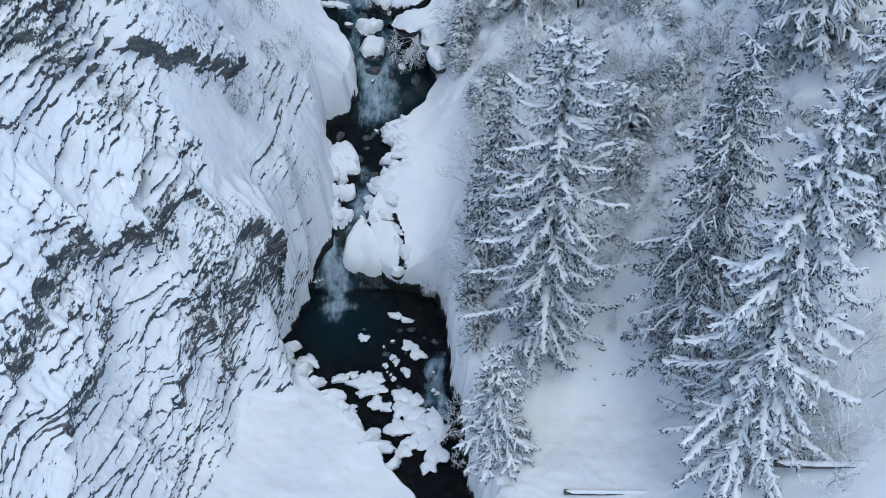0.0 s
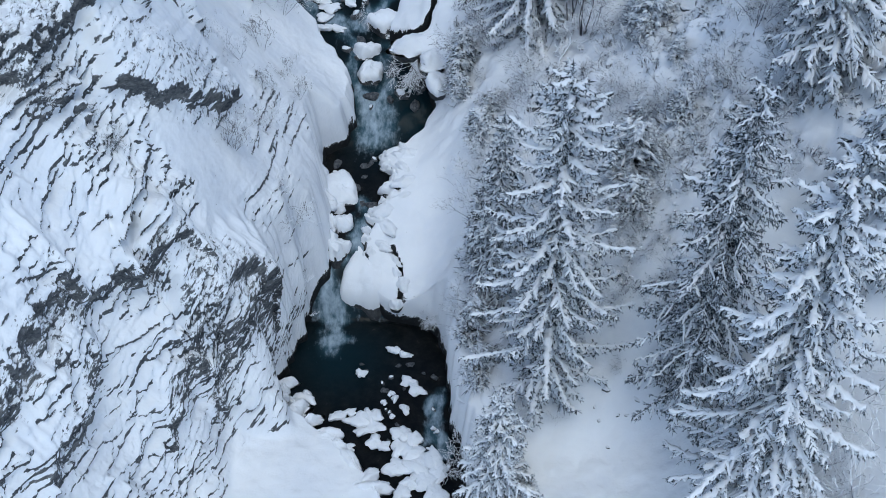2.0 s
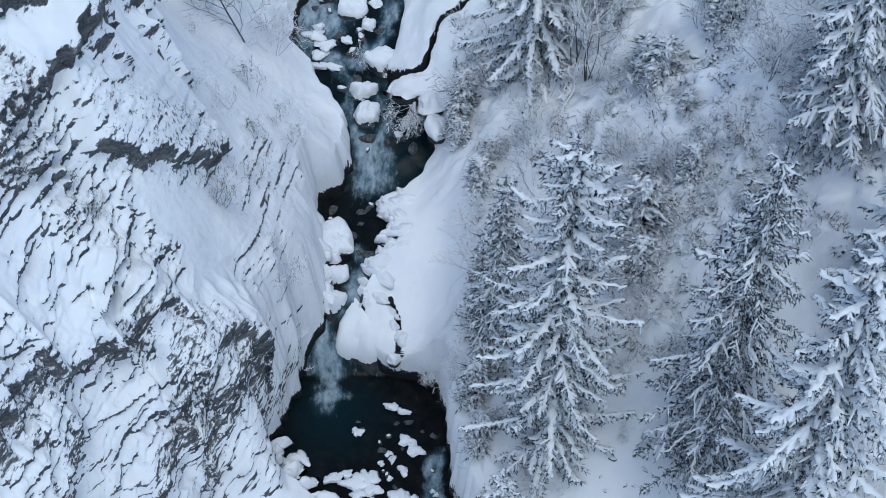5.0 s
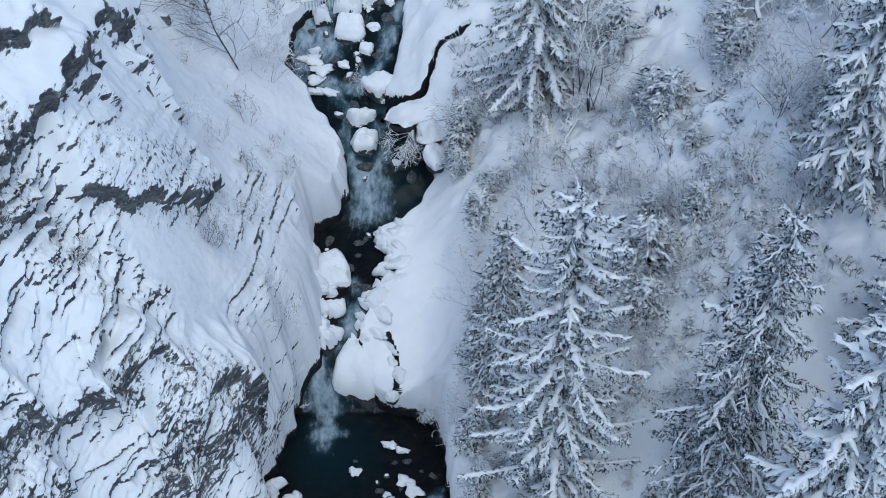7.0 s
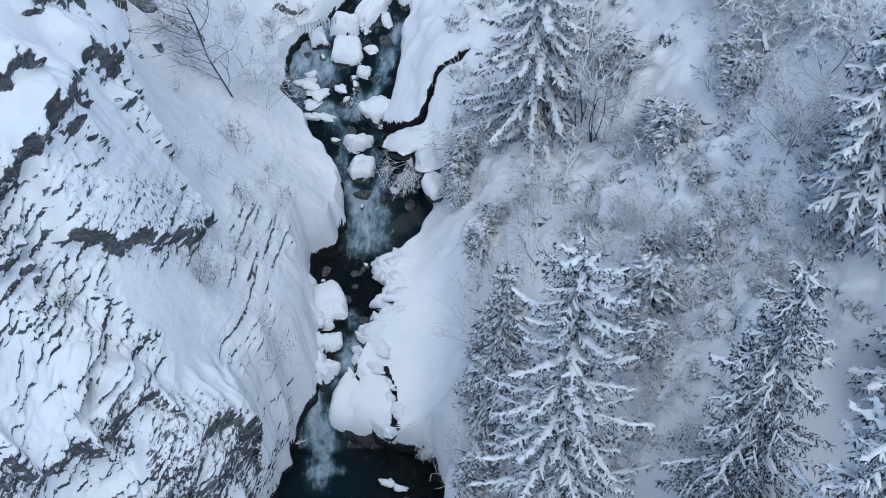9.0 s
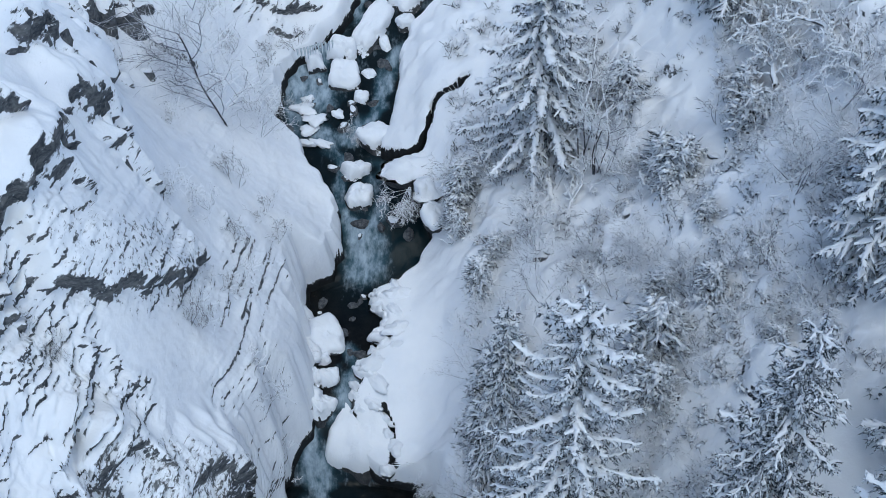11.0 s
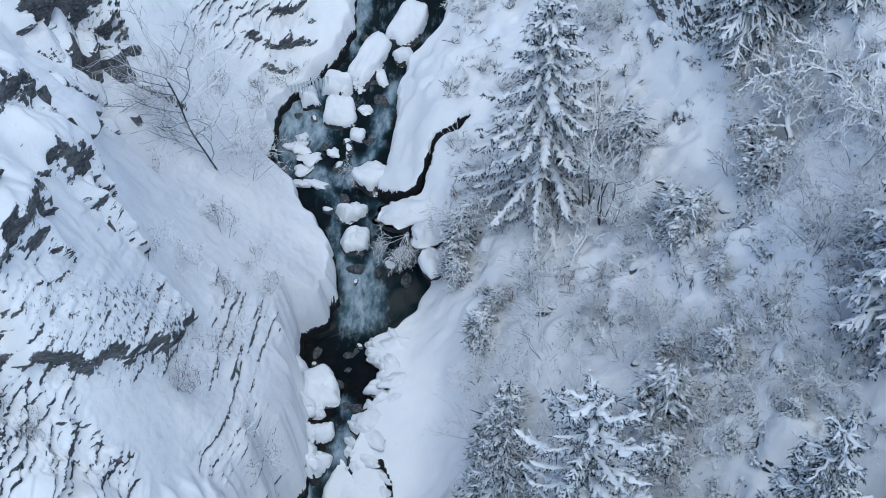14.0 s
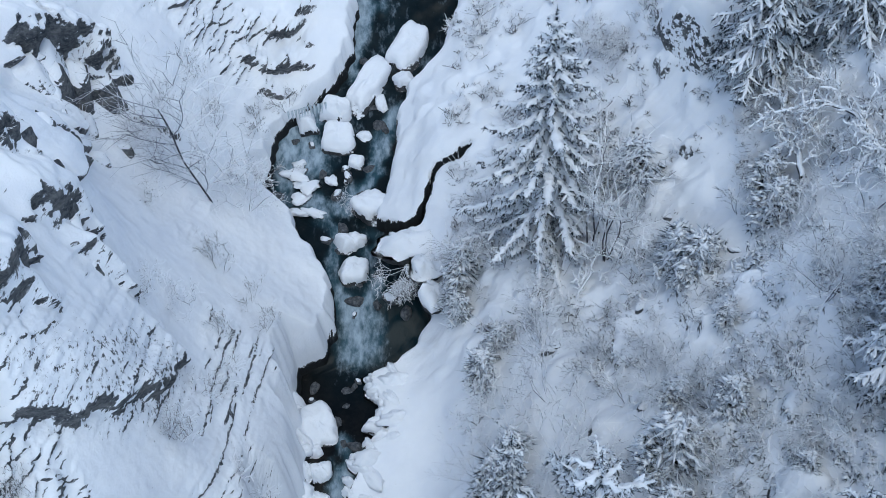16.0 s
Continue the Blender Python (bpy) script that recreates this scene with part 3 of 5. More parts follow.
bare = np.maximum(bare, 0.55 * smooth(1.5, 0.6, line_distance(X, Y, [(-17.4, 41.2), (-16.5, 42.6), (-16.4, 43.6)])))
bare = np.maximum(bare, 0.50 * smooth(1.2, 0.4, line_distance(X, Y, [(-10.9, 41.0), (-9.6, 42.4), (-8.7, 43.2)])) * smooth(0.5, 1.2, GZ))
bare = np.maximum(bare, 0.36 * smooth(1.5, 0.5, line_distance(X, Y, [(-13.2, 45.0), (-12.1, 46.2), (-11.4, 48.2), (-11.1, 50.0)])))
# bared to rock to carry the dark of clefts and bank edges
bare = np.maximum(bare, 3.2 * smooth(0.29, 0.17, crevice(X, Y)))
ashore = np.maximum(XL - X, X - XR)
bare = np.maximum(bare, 1.3 * smooth(0.75, 0.3, Z - water_level(Y)) * smooth(0.55, 0.2, ashore) * (np.abs(X + 3) < 8))
# dark rock: wet along the water, with bank-edge and cleft shade painted in
wet_shade = np.maximum(smooth(1.0, 0.4, Z - water_level(Y)) * (np.abs(X + 3) < 8), smooth(0.6, 0.35, crevice(X, Y)))
for name, values in (("bare", bare), ("wet_shade", wet_shade)):
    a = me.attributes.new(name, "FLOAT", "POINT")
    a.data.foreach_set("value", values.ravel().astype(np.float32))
me.materials.append(ground_mat)
me.shade_smooth()
ground = tagged(new("ground", me), "snow-covered gorge slopes with grey rock ledges", "ground", kind="structure")


def ground_z(x, y):
    z = float(land(x, y))
    e = 0.2
    zx, zy = (float(land(x + e, y)) - z) / e, (float(land(x, y + e)) - z) / e
    return z + float(relief(np.array(x), np.array(y), np.array(z))) / math.sqrt(1 + zx * zx + zy * zy)


# ---- water ----
wx_, wy_ = np.linspace(-0.22, 1.15, 50), np.arange(0, 100, 0.18)
WX = bank_left(wy_)[:, None] * (1 - wx_) + bank_right(wy_)[:, None] * wx_
WY = np.repeat(wy_[:, None], len(wx_), 1)
fall = np.gradient(water_level(wy_), wy_)
fall = np.convolve(fall, np.ones(5) / 5, "same")[:, None]
WZ = water_level(WY) + 0.10 * fbm(WX * 1.5, WY * 1.2, 3, 71) * (0.15 + np.clip(fall * 2, 0, 1)) - 0.02
RUNS = [  # the swift white threads of the stream: strength, width, way
    (1.0, 0.75, [(-4.3, 78.5), (-4.7, 77), (-5.6, 75.4), (-6.6, 74.0), (-7.0, 72.4), (-7.3, 71.0), (-7.0, 69.8)]),
    (0.55, 0.70, [(-7.9, 70.6), (-8.2, 69.0), (-8.0, 67.4)]),
    (0.50, 0.50, [(-6.6, 67.2), (-5.9, 66.2), (-5.4, 65.2), (-5.7, 63.6), (-5.4, 62.2), (-4.7, 60.9), (-4.3, 59.2)]),
    (0.60, 0.45, [(-0.9, 73.2), (-2.6, 71.8), (-3.3, 69.6), (-4.2, 67.9), (-5.2, 66.6)]),
    (0.42, 0.40, [(-3.6, 65.0), (-3.5, 63.6), (-3.3, 62.2), (-3.8, 60.8)]),
    (0.75, 0.55, [(-4.6, 53.9), (-4.4, 52.8), (-4.5, 51.6)]),
    (0.70, 0.50, [(-5.9, 51.0), (-6.2, 49.6), (-6.2, 48.2), (-5.9, 47.0)]),
    (0.85, 0.45, [(-0.2, 43.6), (-0.5, 42.2), (-0.4, 41.0), (-0.2, 39.4)]),
]
foam = np.clip(fall * 0.45, 0, 0.5) + smooth(60, 62, WY) * 0.20 + 0.0 * WX
for strength, width, way in RUNS:
    wander = 0.45 * fbm(WX * 0.9, WY * 0.9, 3, 72)
    foam = np.maximum(foam, 0.8 * foam + strength * np.exp(-((line_distance(WX + wander, WY, way) + 0.35 * vnoise(WX * 1.7, WY * 1.7, 73)) / (width * 1.25)) ** 2))
foam = foam + 0.58 * np.exp(-((WX + 6.3) / 1.1) ** 2 - ((WY - 46.6) / 1.5) ** 2)          # foot of the fall into the pool
foam = foam + 0.75 * np.exp(-((WX + 3.9) / 1.5) ** 2 - ((WY - 59.5) / 1.6) ** 2)          # upper plunge pool
foam = foam - 0.5 * np.exp(-((WX + 1.5) / 0.9) ** 2 - ((WY - 60.0) / 1.6) ** 2)           # still dark corner under the bush
# the last term paints the shade under the bush into the pool's dark colour
depth_shade_a = np.exp(-((WX + 5.8) / 2.6) ** 2 - ((WY - 45.8) / 2.6) ** 2) + 0.8 * np.exp(-((WX + 4.0) / 2.0) ** 2 - ((WY - 59.4) / 2.4) ** 2) + 0.4 * smooth(60, 63, WY) + np.exp(-((WX + 1.4) / 1.4) ** 2 - ((WY - 60.2) / 1.8) ** 2)
idx = np.arange(WX.size).reshape(WX.shape)
quads = np.stack([idx[:-1, :-1], idx[:-1, 1:], idx[1:, 1:], idx[1:, :-1]], -1).reshape(-1, 4)
me = mesh_of("water", np.stack([WX, WY, WZ], -1).reshape(-1, 3), quads, water_mat, True)
for name, values in (("foam", foam), ("depth_shade", depth_shade_a)):
    a = me.attributes.new(name, "FLOAT", "POINT")
    a.data.foreach_set("value", np.clip(values, 0, 1).ravel().astype(np.float32))
water = tagged(new("water", me), "dark mountain stream with white cascades and a deep teal pool", "stream", kind="structure")


# ---- conifers ----
def spindles(starts, ends, widths, thicks, rng, rings=1, sides=4):
    """Many small pointed lumps, each from a start to an end."""
    S, E = np.asarray(starts, float), np.asarray(ends, float)
    w, h = np.asarray(widths, float), np.asarray(thicks, float)
    D = E - S
    ln = np.linalg.norm(D, axis=1, keepdims=True) + 1e-9
    d = D / ln
    side = np.cross(d, [0, 0, 1.0])
    side /= np.linalg.norm(side, axis=1, keepdims=True) + 1e-9
    up = np.cross(side, d)
    k = len(S)
    cols = [S]
    for r in range(rings):
        f = (r + 1) / (rings + 1) if rings > 1 else 0.45
        for a in range(sides):
            ang = math.pi / 2 + a * 2 * math.pi / sides
            j = 0.7 + 0.6 * rng.random((k, 1))
            c = S + D * (f + 0.1 * (rng.random((k, 1)) - 0.5))
            cols.append(c + side * (math.cos(ang) * w[:, None] * j) + up * (math.sin(ang) * h[:, None] * j))
    cols.append(E)
    m = len(cols)
    V = np.stack(cols, 1).reshape(-1, 3)
    f = []
    for a in range(sides):
        b = (a + 1) % sides
        f.append((0, 1 + b, 1 + a))
        for r in range(rings - 1):
            p, q = 1 + sides * r, 1 + sides * (r + 1)
            f.append((p + a, p + b, q + b))
            f.append((p + a, q + b, q + a))
        f.append((1 + sides * (rings - 1) + a, 1 + sides * (rings - 1) + b, m - 1))
    F = (np.array(f)[None] + (np.arange(k) * m)[:, None, None]).reshape(-1, 3)
    return V, F


def cones(starts, ends, widths, rng):
    """Many small three-sided tufts, each from an open foot to a point."""
    S, E, w = np.asarray(starts, float), np.asarray(ends, float), np.asarray(widths, float)[:, None]
    d = E - S
    d /= np.linalg.norm(d, axis=1, keepdims=True) + 1e-9
    a = np.cross(d, rng.normal(0, 1, S.shape))
    a /= np.linalg.norm(a, axis=1, keepdims=True) + 1e-9
    b = np.cross(d, a)
    foot = S + (E - S) * 0.12
    V = np.stack([foot + w * a, foot + w * (-0.5 * a + 0.866 * b), foot + w * (-0.5 * a - 0.866 * b), E], 1).reshape(-1, 3)
    f = np.array([(0, 1, 3), (1, 2, 3), (2, 0, 3)])
    return V, (f[None] + (np.arange(len(S)) * 4)[:, None, None]).reshape(-1, 3)


def quick_mesh(name, V, F, mat, smooth_shade=False):
    me = bpy.data.meshes.new(name)
    F = np.asarray(F)
    me.vertices.add(len(V))
    me.vertices.foreach_set("co", np.asarray(V, float).ravel())
    me.loops.add(F.size)
    me.loops.foreach_set("vertex_index", F.ravel())
    me.polygons.add(len(F))
    me.polygons.foreach_set("loop_start", np.arange(0, F.size, F.shape[1]))
    me.update(calc_edges=True)
    me.materials.append(mat)
    if smooth_shade:
        me.shade_smooth()
    else:
        me.shade_flat()
    return me


def tube(path, radii, sides=6):
    P = np.asarray(path, float)
    V, F = [], []
    for i, (c, r) in enumerate(zip(P, radii)):
        d = P[min(i + 1, len(P) - 1)] - P[max(i - 1, 0)]
        d = d / (np.linalg.norm(d) + 1e-9)
        a = np.cross(d, [0.31, 0.95, 0.05])
        a /= np.linalg.norm(a) + 1e-9
        b = np.cross(d, a)
        for s in range(sides):
            t = 2 * math.pi * s / sides
            V.append(c + r * (a * math.cos(t) + b * math.sin(t)))
        if i:
            for s in range(sides):
                q = (s + 1) % sides
                F.append((sides * (i - 1) + s, sides * (i - 1) + q, sides * i + q, sides * i + s))
    return np.array(V), np.array(F)


def ridges(runs):
    """Lumpy ridges of snow along many lines: each run holds points, half widths and heights."""
    sizes, VV, FF, base = {}, [], [], 0
    for P, w, t in runs:
        sizes.setdefault(len(P), []).append((P, w, t))
    for k, group in sizes.items():
        P, W, T = (np.array([g[i] for g in group]) for i in range(3))
        d = np.gradient(P, axis=1)
        side = np.stack([d[..., 1], -d[..., 0], 0 * d[..., 0]], -1)
        side /= np.linalg.norm(side, axis=-1, keepdims=True) + 1e-6
        up = np.array([0, 0, 1.0])
        cols = [P + side * (a * W)[..., None] + up * (b * T)[..., None] for a, b in ((-1, -0.35), (-0.72, 0.62), (0.0, 1.0), (0.72, 0.62), (1, -0.35))]
        V = np.stack(cols, 2)                                     # run, point, corner
        VV.append(V.reshape(-1, 3))
        f = [(5 * i + c, 5 * i + c + 1, 5 * (i + 1) + c + 1, 5 * (i + 1) + c) for i in range(k - 1) for c in range(4)]
        FF.append((np.array(f)[None] + (base + np.arange(len(group)) * 5 * k)[:, None, None]).reshape(-1, 4))
        base += len(group) * 5 * k
    return np.concatenate(VV), np.concatenate(FF)


def fir(x, y, height, radius, seed, bare=0.06, spacing=0.6, load=0.7, label="", droop=1.0, base=None, shape=0.6, side=0.42, many=6, ribs=1.0, gap=0.24):
    rng = np.random.default_rng(seed)
    z0 = ground_z(x, y) - 0.2 if base is None else base
    tree = tagged(new("fir_tree"), label or "tall spruce with drooping branches laden with fresh snow", "tree", "snowy spruces of the gorge")
    tree.location = (x, y, z0)
    lean_v = (rng.random(2) - 0.5) * 0.03 * height
    n_seg = 14
    path = [(lean_v[0] * (i / n_seg) ** 1.5, lean_v[1] * (i / n_seg) ** 1.5, height * i / n_seg) for i in range(n_seg + 1)]
    V, F = tube(path, [0.011 * height * (1 - 0.98 * i / n_seg) + 0.008 for i in range(n_seg + 1)], 8)
    part("trunk", quick_mesh("trunk", V, F, bark_mat, True), tree)
    ns, ne, nw, runs, bv, bf, count = [], [], [], [], [], [], 0
    cs, ce, cw = [], [], []
    h, turn = bare * height, rng.random() * 6.28
    while h < height * 0.985:
        f = h / height
        reach = radius * (1 - f) ** shape * (0.45 + 0.55 * float(smooth(bare - 0.02, bare + 0.16, f))) + 0.10
        for b in range(many if f < 0.85 else 4):
            turn += 6.283 / many + 0.7 * (rng.random() - 0.5)
            L = reach * (0.55 + 0.55 * rng.random())
            rise = 0.55 * (f - 0.5) - 0.30 * droop * (1 - f) + 0.14 * (rng.random() - 0.5)
            k = max(3, int(L / 0.26) + 1)
            s = np.linspace(0, 1, k + 1)
            az = turn + 0.3 * s * (rng.random() - 0.5)
            zz = h + 0.25 * (rng.random() - 0.5) + L * (rise * s - 0.30 * droop * s ** 2 + 0.20 * s ** 4)
            P = np.stack([L * s * np.cos(az) + lean_v[0] * f ** 1.5, L * s * np.sin(az) + lean_v[1] * f ** 1.5, zz], 1)
            v, fc = tube(P[::2] if k > 5 else P, np.linspace(0.012 * L + 0.008, 0.006, len(P[::2] if k > 5 else P)), 3)
            bv.append(v), bf.append(fc + count)
            count += len(v)
            # the ridge of snow along the bough
            thick = ribs * (0.55 + 0.6 * rng.random()) * (0.5 + 0.5 * min(L, 2.4) / 2.4)
            if rng.random() < load + 0.3:
                first = 1 if rng.random() < 0.7 else 0
                q = np.linspace(first / k, 1, 2 * (k - first) + 1)
                Q = np.stack([np.interp(q, s, P[:, c]) for c in range(3)], 1) + rng.normal(0, 0.03, (len(q), 3)) + [0, 0, 0.05]
                w = 0.086 * thick * (1.15 - 0.55 * q) * (0.25 + 1.45 * rng.random(len(q)))
                w[-1] *= 0.35
                runs.append((Q, w, 0.5 * w * (0.7 + 0.6 * rng.random(len(w))) + 0.03))
            # side twigs, each with its own needles and, on most, its own snow
            D = np.gradient(P, axis=0)
            D /= np.linalg.norm(D, axis=1, keepdims=True) + 1e-9
            m = max(4, int(2 * L / gap))
            at = np.clip((np.arange(m) + 3.0 * rng.random(m) - 1) / m, 0.05, 0.98)
            q = np.stack([np.interp(at, s, P[:, c]) for c in range(3)], 1)
            dn = np.stack([np.interp(at, s, D[:, c]) for c in range(3)], 1)
            sd = np.stack([dn[:, 1], -dn[:, 0], 0 * at], 1)
            sd /= np.linalg.norm(sd, axis=1, keepdims=True) + 1e-9
            sgn = np.where(np.arange(m) % 2, 1.0, -1.0)
            length = 0.14 + side * (1 - at) ** 0.8 * min(L, 2.8) * (0.1 + 1.1 * rng.random(m) ** 1.3)
            ang = 0.35 + 0.95 * rng.random(m)
            way = dn * np.cos(ang)[:, None] + sd * (sgn * np.sin(ang))[:, None]
            way[:, 2] -= 0.10 + 0.45 * rng.random(m) * droop
            mids, ends = q + way * (0.5 * length)[:, None], q + way * length[:, None]
            mids[:, 2] -= 0.02
            ends[:, 2] -= 0.10 * length
            laid = rng.random(m) < load * (1.35 - 0.5 * f)
            wide_ = (0.030 + 0.055 * rng.random(m) ** 1.5) * (0.6 + 0.4 * ribs) * np.clip(length / 0.4, 0.7, 1.3)
            for i in np.flatnonzero(laid):
                w = wide_[i] * (np.array([0.6, 0.8, 0.3]) + 0.4 * rng.random(3))
                runs.append((np.stack([q[i], mids[i], ends[i]]) + [0, 0, 0.035], w, 0.5 * w + 0.015))
            # clots of snow caught among the needles
            c_n = int(9 * L * load)
            pick = rng.integers(0, m, c_n)
            c0 = q[pick] + (ends - q)[pick] * rng.random((c_n, 1)) + rng.normal(0, 0.05, (c_n, 3)) + [0, 0, 0.03]
            c1 = way[pick] * (0.10 + 0.14 * rng.random((c_n, 1))) + rng.normal(0, 0.05, (c_n, 3))
            cs.append(c0 - c1 * 0.5), ce.append(c0 + c1 * 0.5), cw.append(0.03 + 0.05 * rng.random(c_n))
            reps = 9
            along = rng.random((m, reps))
            root = q[:, None] + (ends - q)[:, None] * along[..., None]
            tip = way[:, None] * (0.06 + 0.08 * rng.random((m, reps, 1))) + rng.normal(0, 0.065, (m, reps, 3))
            tip[..., 2] -= 0.02 + 0.11 * rng.random((m, reps))
            ns.append(root.reshape(-1, 3)), ne.append((root + tip).reshape(-1, 3)), nw.append((0.022 + 0.022 * rng.random((m, reps))).ravel())
            ns.append(P[:-1]), ne.append(P[1:] + D[1:] * 0.1), nw.append(np.full(k, 0.05))
            # the dark curtain of hanging sprays under the bough
            c_n = int(11 * L) + 3
            at = rng.random(c_n) ** 1.2
            root = np.stack([np.interp(at, s, P[:, c]) for c in range(3)], 1) + rng.normal(0, 1, (c_n, 3)) * (0.05 + 0.10 * L * (1 - at))[:, None] * [1, 1, 0.25]
            root[:, 2] -= 0.05
            hang = rng.normal(0, 0.10, (c_n, 3))
            hang[:, 2] = -0.10 - 0.18 * rng.random(c_n)
            ns.append(root), ne.append(root + hang), nw.append((0.030 + 0.028 * rng.random(c_n)) * min(1.0, 0.45 + 0.3 * L))
        h += spacing * (1.0 - 0.30 * f) * (0.75 + 0.5 * rng.random())
    # short sprays that sleeve the upper trunk
    g = 0.5 + 0.5 * rng.random(int(22 * height)) ** 0.7
    a = 6.283 * rng.random(len(g))
    root = np.stack([lean_v[0] * g ** 1.5, lean_v[1] * g ** 1.5, height * g], 1)
    out = np.stack([np.cos(a), np.sin(a), 0.3 - 0.8 * rng.random(len(g))], 1) * (0.10 + (0.10 + 0.5 * (1 - g)) * rng.random(len(g)))[:, None]
    ns.append(root), ne.append(root + out), nw.append(np.full(len(g), 0.035))
    some = rng.random(len(g)) < 0.5 * load
    cs.append((root + 0.3 * out)[some] + [0, 0, 0.02]), ce.append((root + 1.1 * out)[some] + [0, 0, 0.03]), cw.append(np.full(int(some.sum()), 0.045))
    ns.append(np.array([[lean_v[0], lean_v[1], height * 0.955]])), ne.append(np.array([[lean_v[0], lean_v[1], height + 0.25]])), nw.append(np.array([0.07]))
    crown = part("crown", quick_mesh("crown", *cones(np.concatenate(ns), np.concatenate(ne), np.concatenate(nw), rng), needle_mat), tree, "dark frosted green needles")
    tagged(part("branchwork", quick_mesh("branchwork", np.concatenate(bv), np.concatenate(bf), bark_mat), crown), kind="stuff")
    V, F = ridges(runs)
    cw = np.concatenate(cw)
    V2, F2 = spindles(np.concatenate(cs), np.concatenate(ce), cw, cw * 0.7, rng, sides=3)
    me = mesh_of("snow_load", np.concatenate([V, V2]), F.tolist() + (F2 + len(V)).tolist(), snow_mat, True)
    tagged(part("snow_load", me, crown, "thick white snow lying along the boughs"), kind="stuff")
    return tree


fir(4.8, 38.9, 20.0, 4.1, 1, bare=0.05, spacing=0.85, load=0.58, many=6, shape=0.42, side=0.20, droop=0.55, ribs=1.5, label="tall spruce with long separate arms, each with a ridge of snow")
fir(2.5, 34.2, 8.4, 2.2, 2, bare=0.03, spacing=0.5, load=0.95, many=7, ribs=1.6, label="small dense spruce, white with snow, on the rim above the stream")
fir(5.0, 60.0, 13.2, 4.8, 3, bare=0.03, spacing=0.68, load=0.75, many=7, shape=0.85, side=0.22, ribs=2.2, label="pointed spruce with neat tiers of snow-laden boughs")
fir(12.8, 31.4, 22.5, 4.8, 4, bare=0.05, spacing=0.8, load=0.65, side=0.26, ribs=1.9, label="large spreading spruce with heavy snow along its limbs")
fir(11.3, 37.2, 19.5, 4.0, 5, bare=0.05, spacing=0.75, load=0.32, side=0.36, ribs=0.9, label="dark spruce with patchy snow on its boughs")
fir(16.4, 45.6, 14.5, 3.1, 6, bare=0.04, spacing=0.55, load=0.8, many=7, ribs=1.9, label="broad spruce thickly covered in snow on the slope")
fir(13.6, 61.2, 9.5, 2.9, 7, bare=0.02, spacing=0.5, load=0.9, many=7, shape=0.7, label="squat spruce wrapped in snow beside a boulder")
fir(16.6, 60.6, 10.0, 2.8, 8, bare=0.02, spacing=0.5, load=0.8, many=7, shape=0.7, label="snowy spruce on the upper slope")
fir(2.6, 44.4, 12.5, 1.7, 9, bare=0.03, spacing=0.55, load=0.7, shape=0.6, label="slender spruce grey with frost above the pool")
fir(17.8, 38.6, 17.5, 3.2, 10, bare=0.05, spacing=0.6, load=0.8, ribs=1.7, label="tall spruce heavy with snow at the edge of the wood")


# ---- boulders and snow in the stream ----
def ball(seed, rough=0.16, cuts=14, hard=7.0, planes=8, slab=False):
    """A stone of unit size: a ball cut by planes that meet in edges of the given hardness."""
    rng = np.random.default_rng(seed)
    us, vs = np.linspace(0, 2 * math.pi, 2 * cuts, endpoint=False), np.linspace(0, math.pi, cuts + 1)
    U, W = np.meshgrid(us, vs)
    D = np.stack([np.sin(W) * np.cos(U), np.sin(W) * np.sin(U), np.cos(W)], -1).reshape(-1, 3)
    around = (np.arange(planes) + 0.7 * rng.random(planes)) * 2 * math.pi / planes
    N = np.stack([np.cos(around), np.sin(around), rng.normal(0.15, 0.45, planes)], 1)
    N = np.concatenate([N, [[*rng.normal(0, 0.22, 2), 1], [0, 0, -1], [*rng.normal(0, 0.8, 2), 0.8]]])
    if slab:
        N = np.array([[1, 0.12, 0.22], [-1, 0.1, 0.12], [0.1, 1, 0.15], [-0.12, -1, 0.30], [0.05, -0.30, 1], [0, 0, -1], [0.6, -0.7, 0.4]])
    N /= np.linalg.norm(N, axis=1, keepdims=True)
    H = np.array([0.92, 0.95, 0.95, 0.95, 0.80, 0.92, 1.08]) if slab else np.concatenate([0.72 + 0.28 * rng.random(planes), [0.86, 0.92, 0.95]])
    cut_off = np.clip(D @ N.T / H, 0, None) ** hard
    radius = np.minimum(cut_off.sum(1) ** (-1 / hard), 1.5 if slab else 1.22)
    bumps = np.array([noise.fractal(Vector(d) * 1.6 + Vector((seed * 3.1, seed * 1.7, 0)), 0.8, 2.0, 4) for d in D])
    P = D * (radius * (1 + rough * bumps))[:, None]
    c = 2 * cuts
    F = [(i * c + j, (i + 1) * c + j, (i + 1) * c + (j + 1) % c, i * c + (j + 1) % c) for i in range(cuts) for j in range(c)]
    return P, np.array(F)


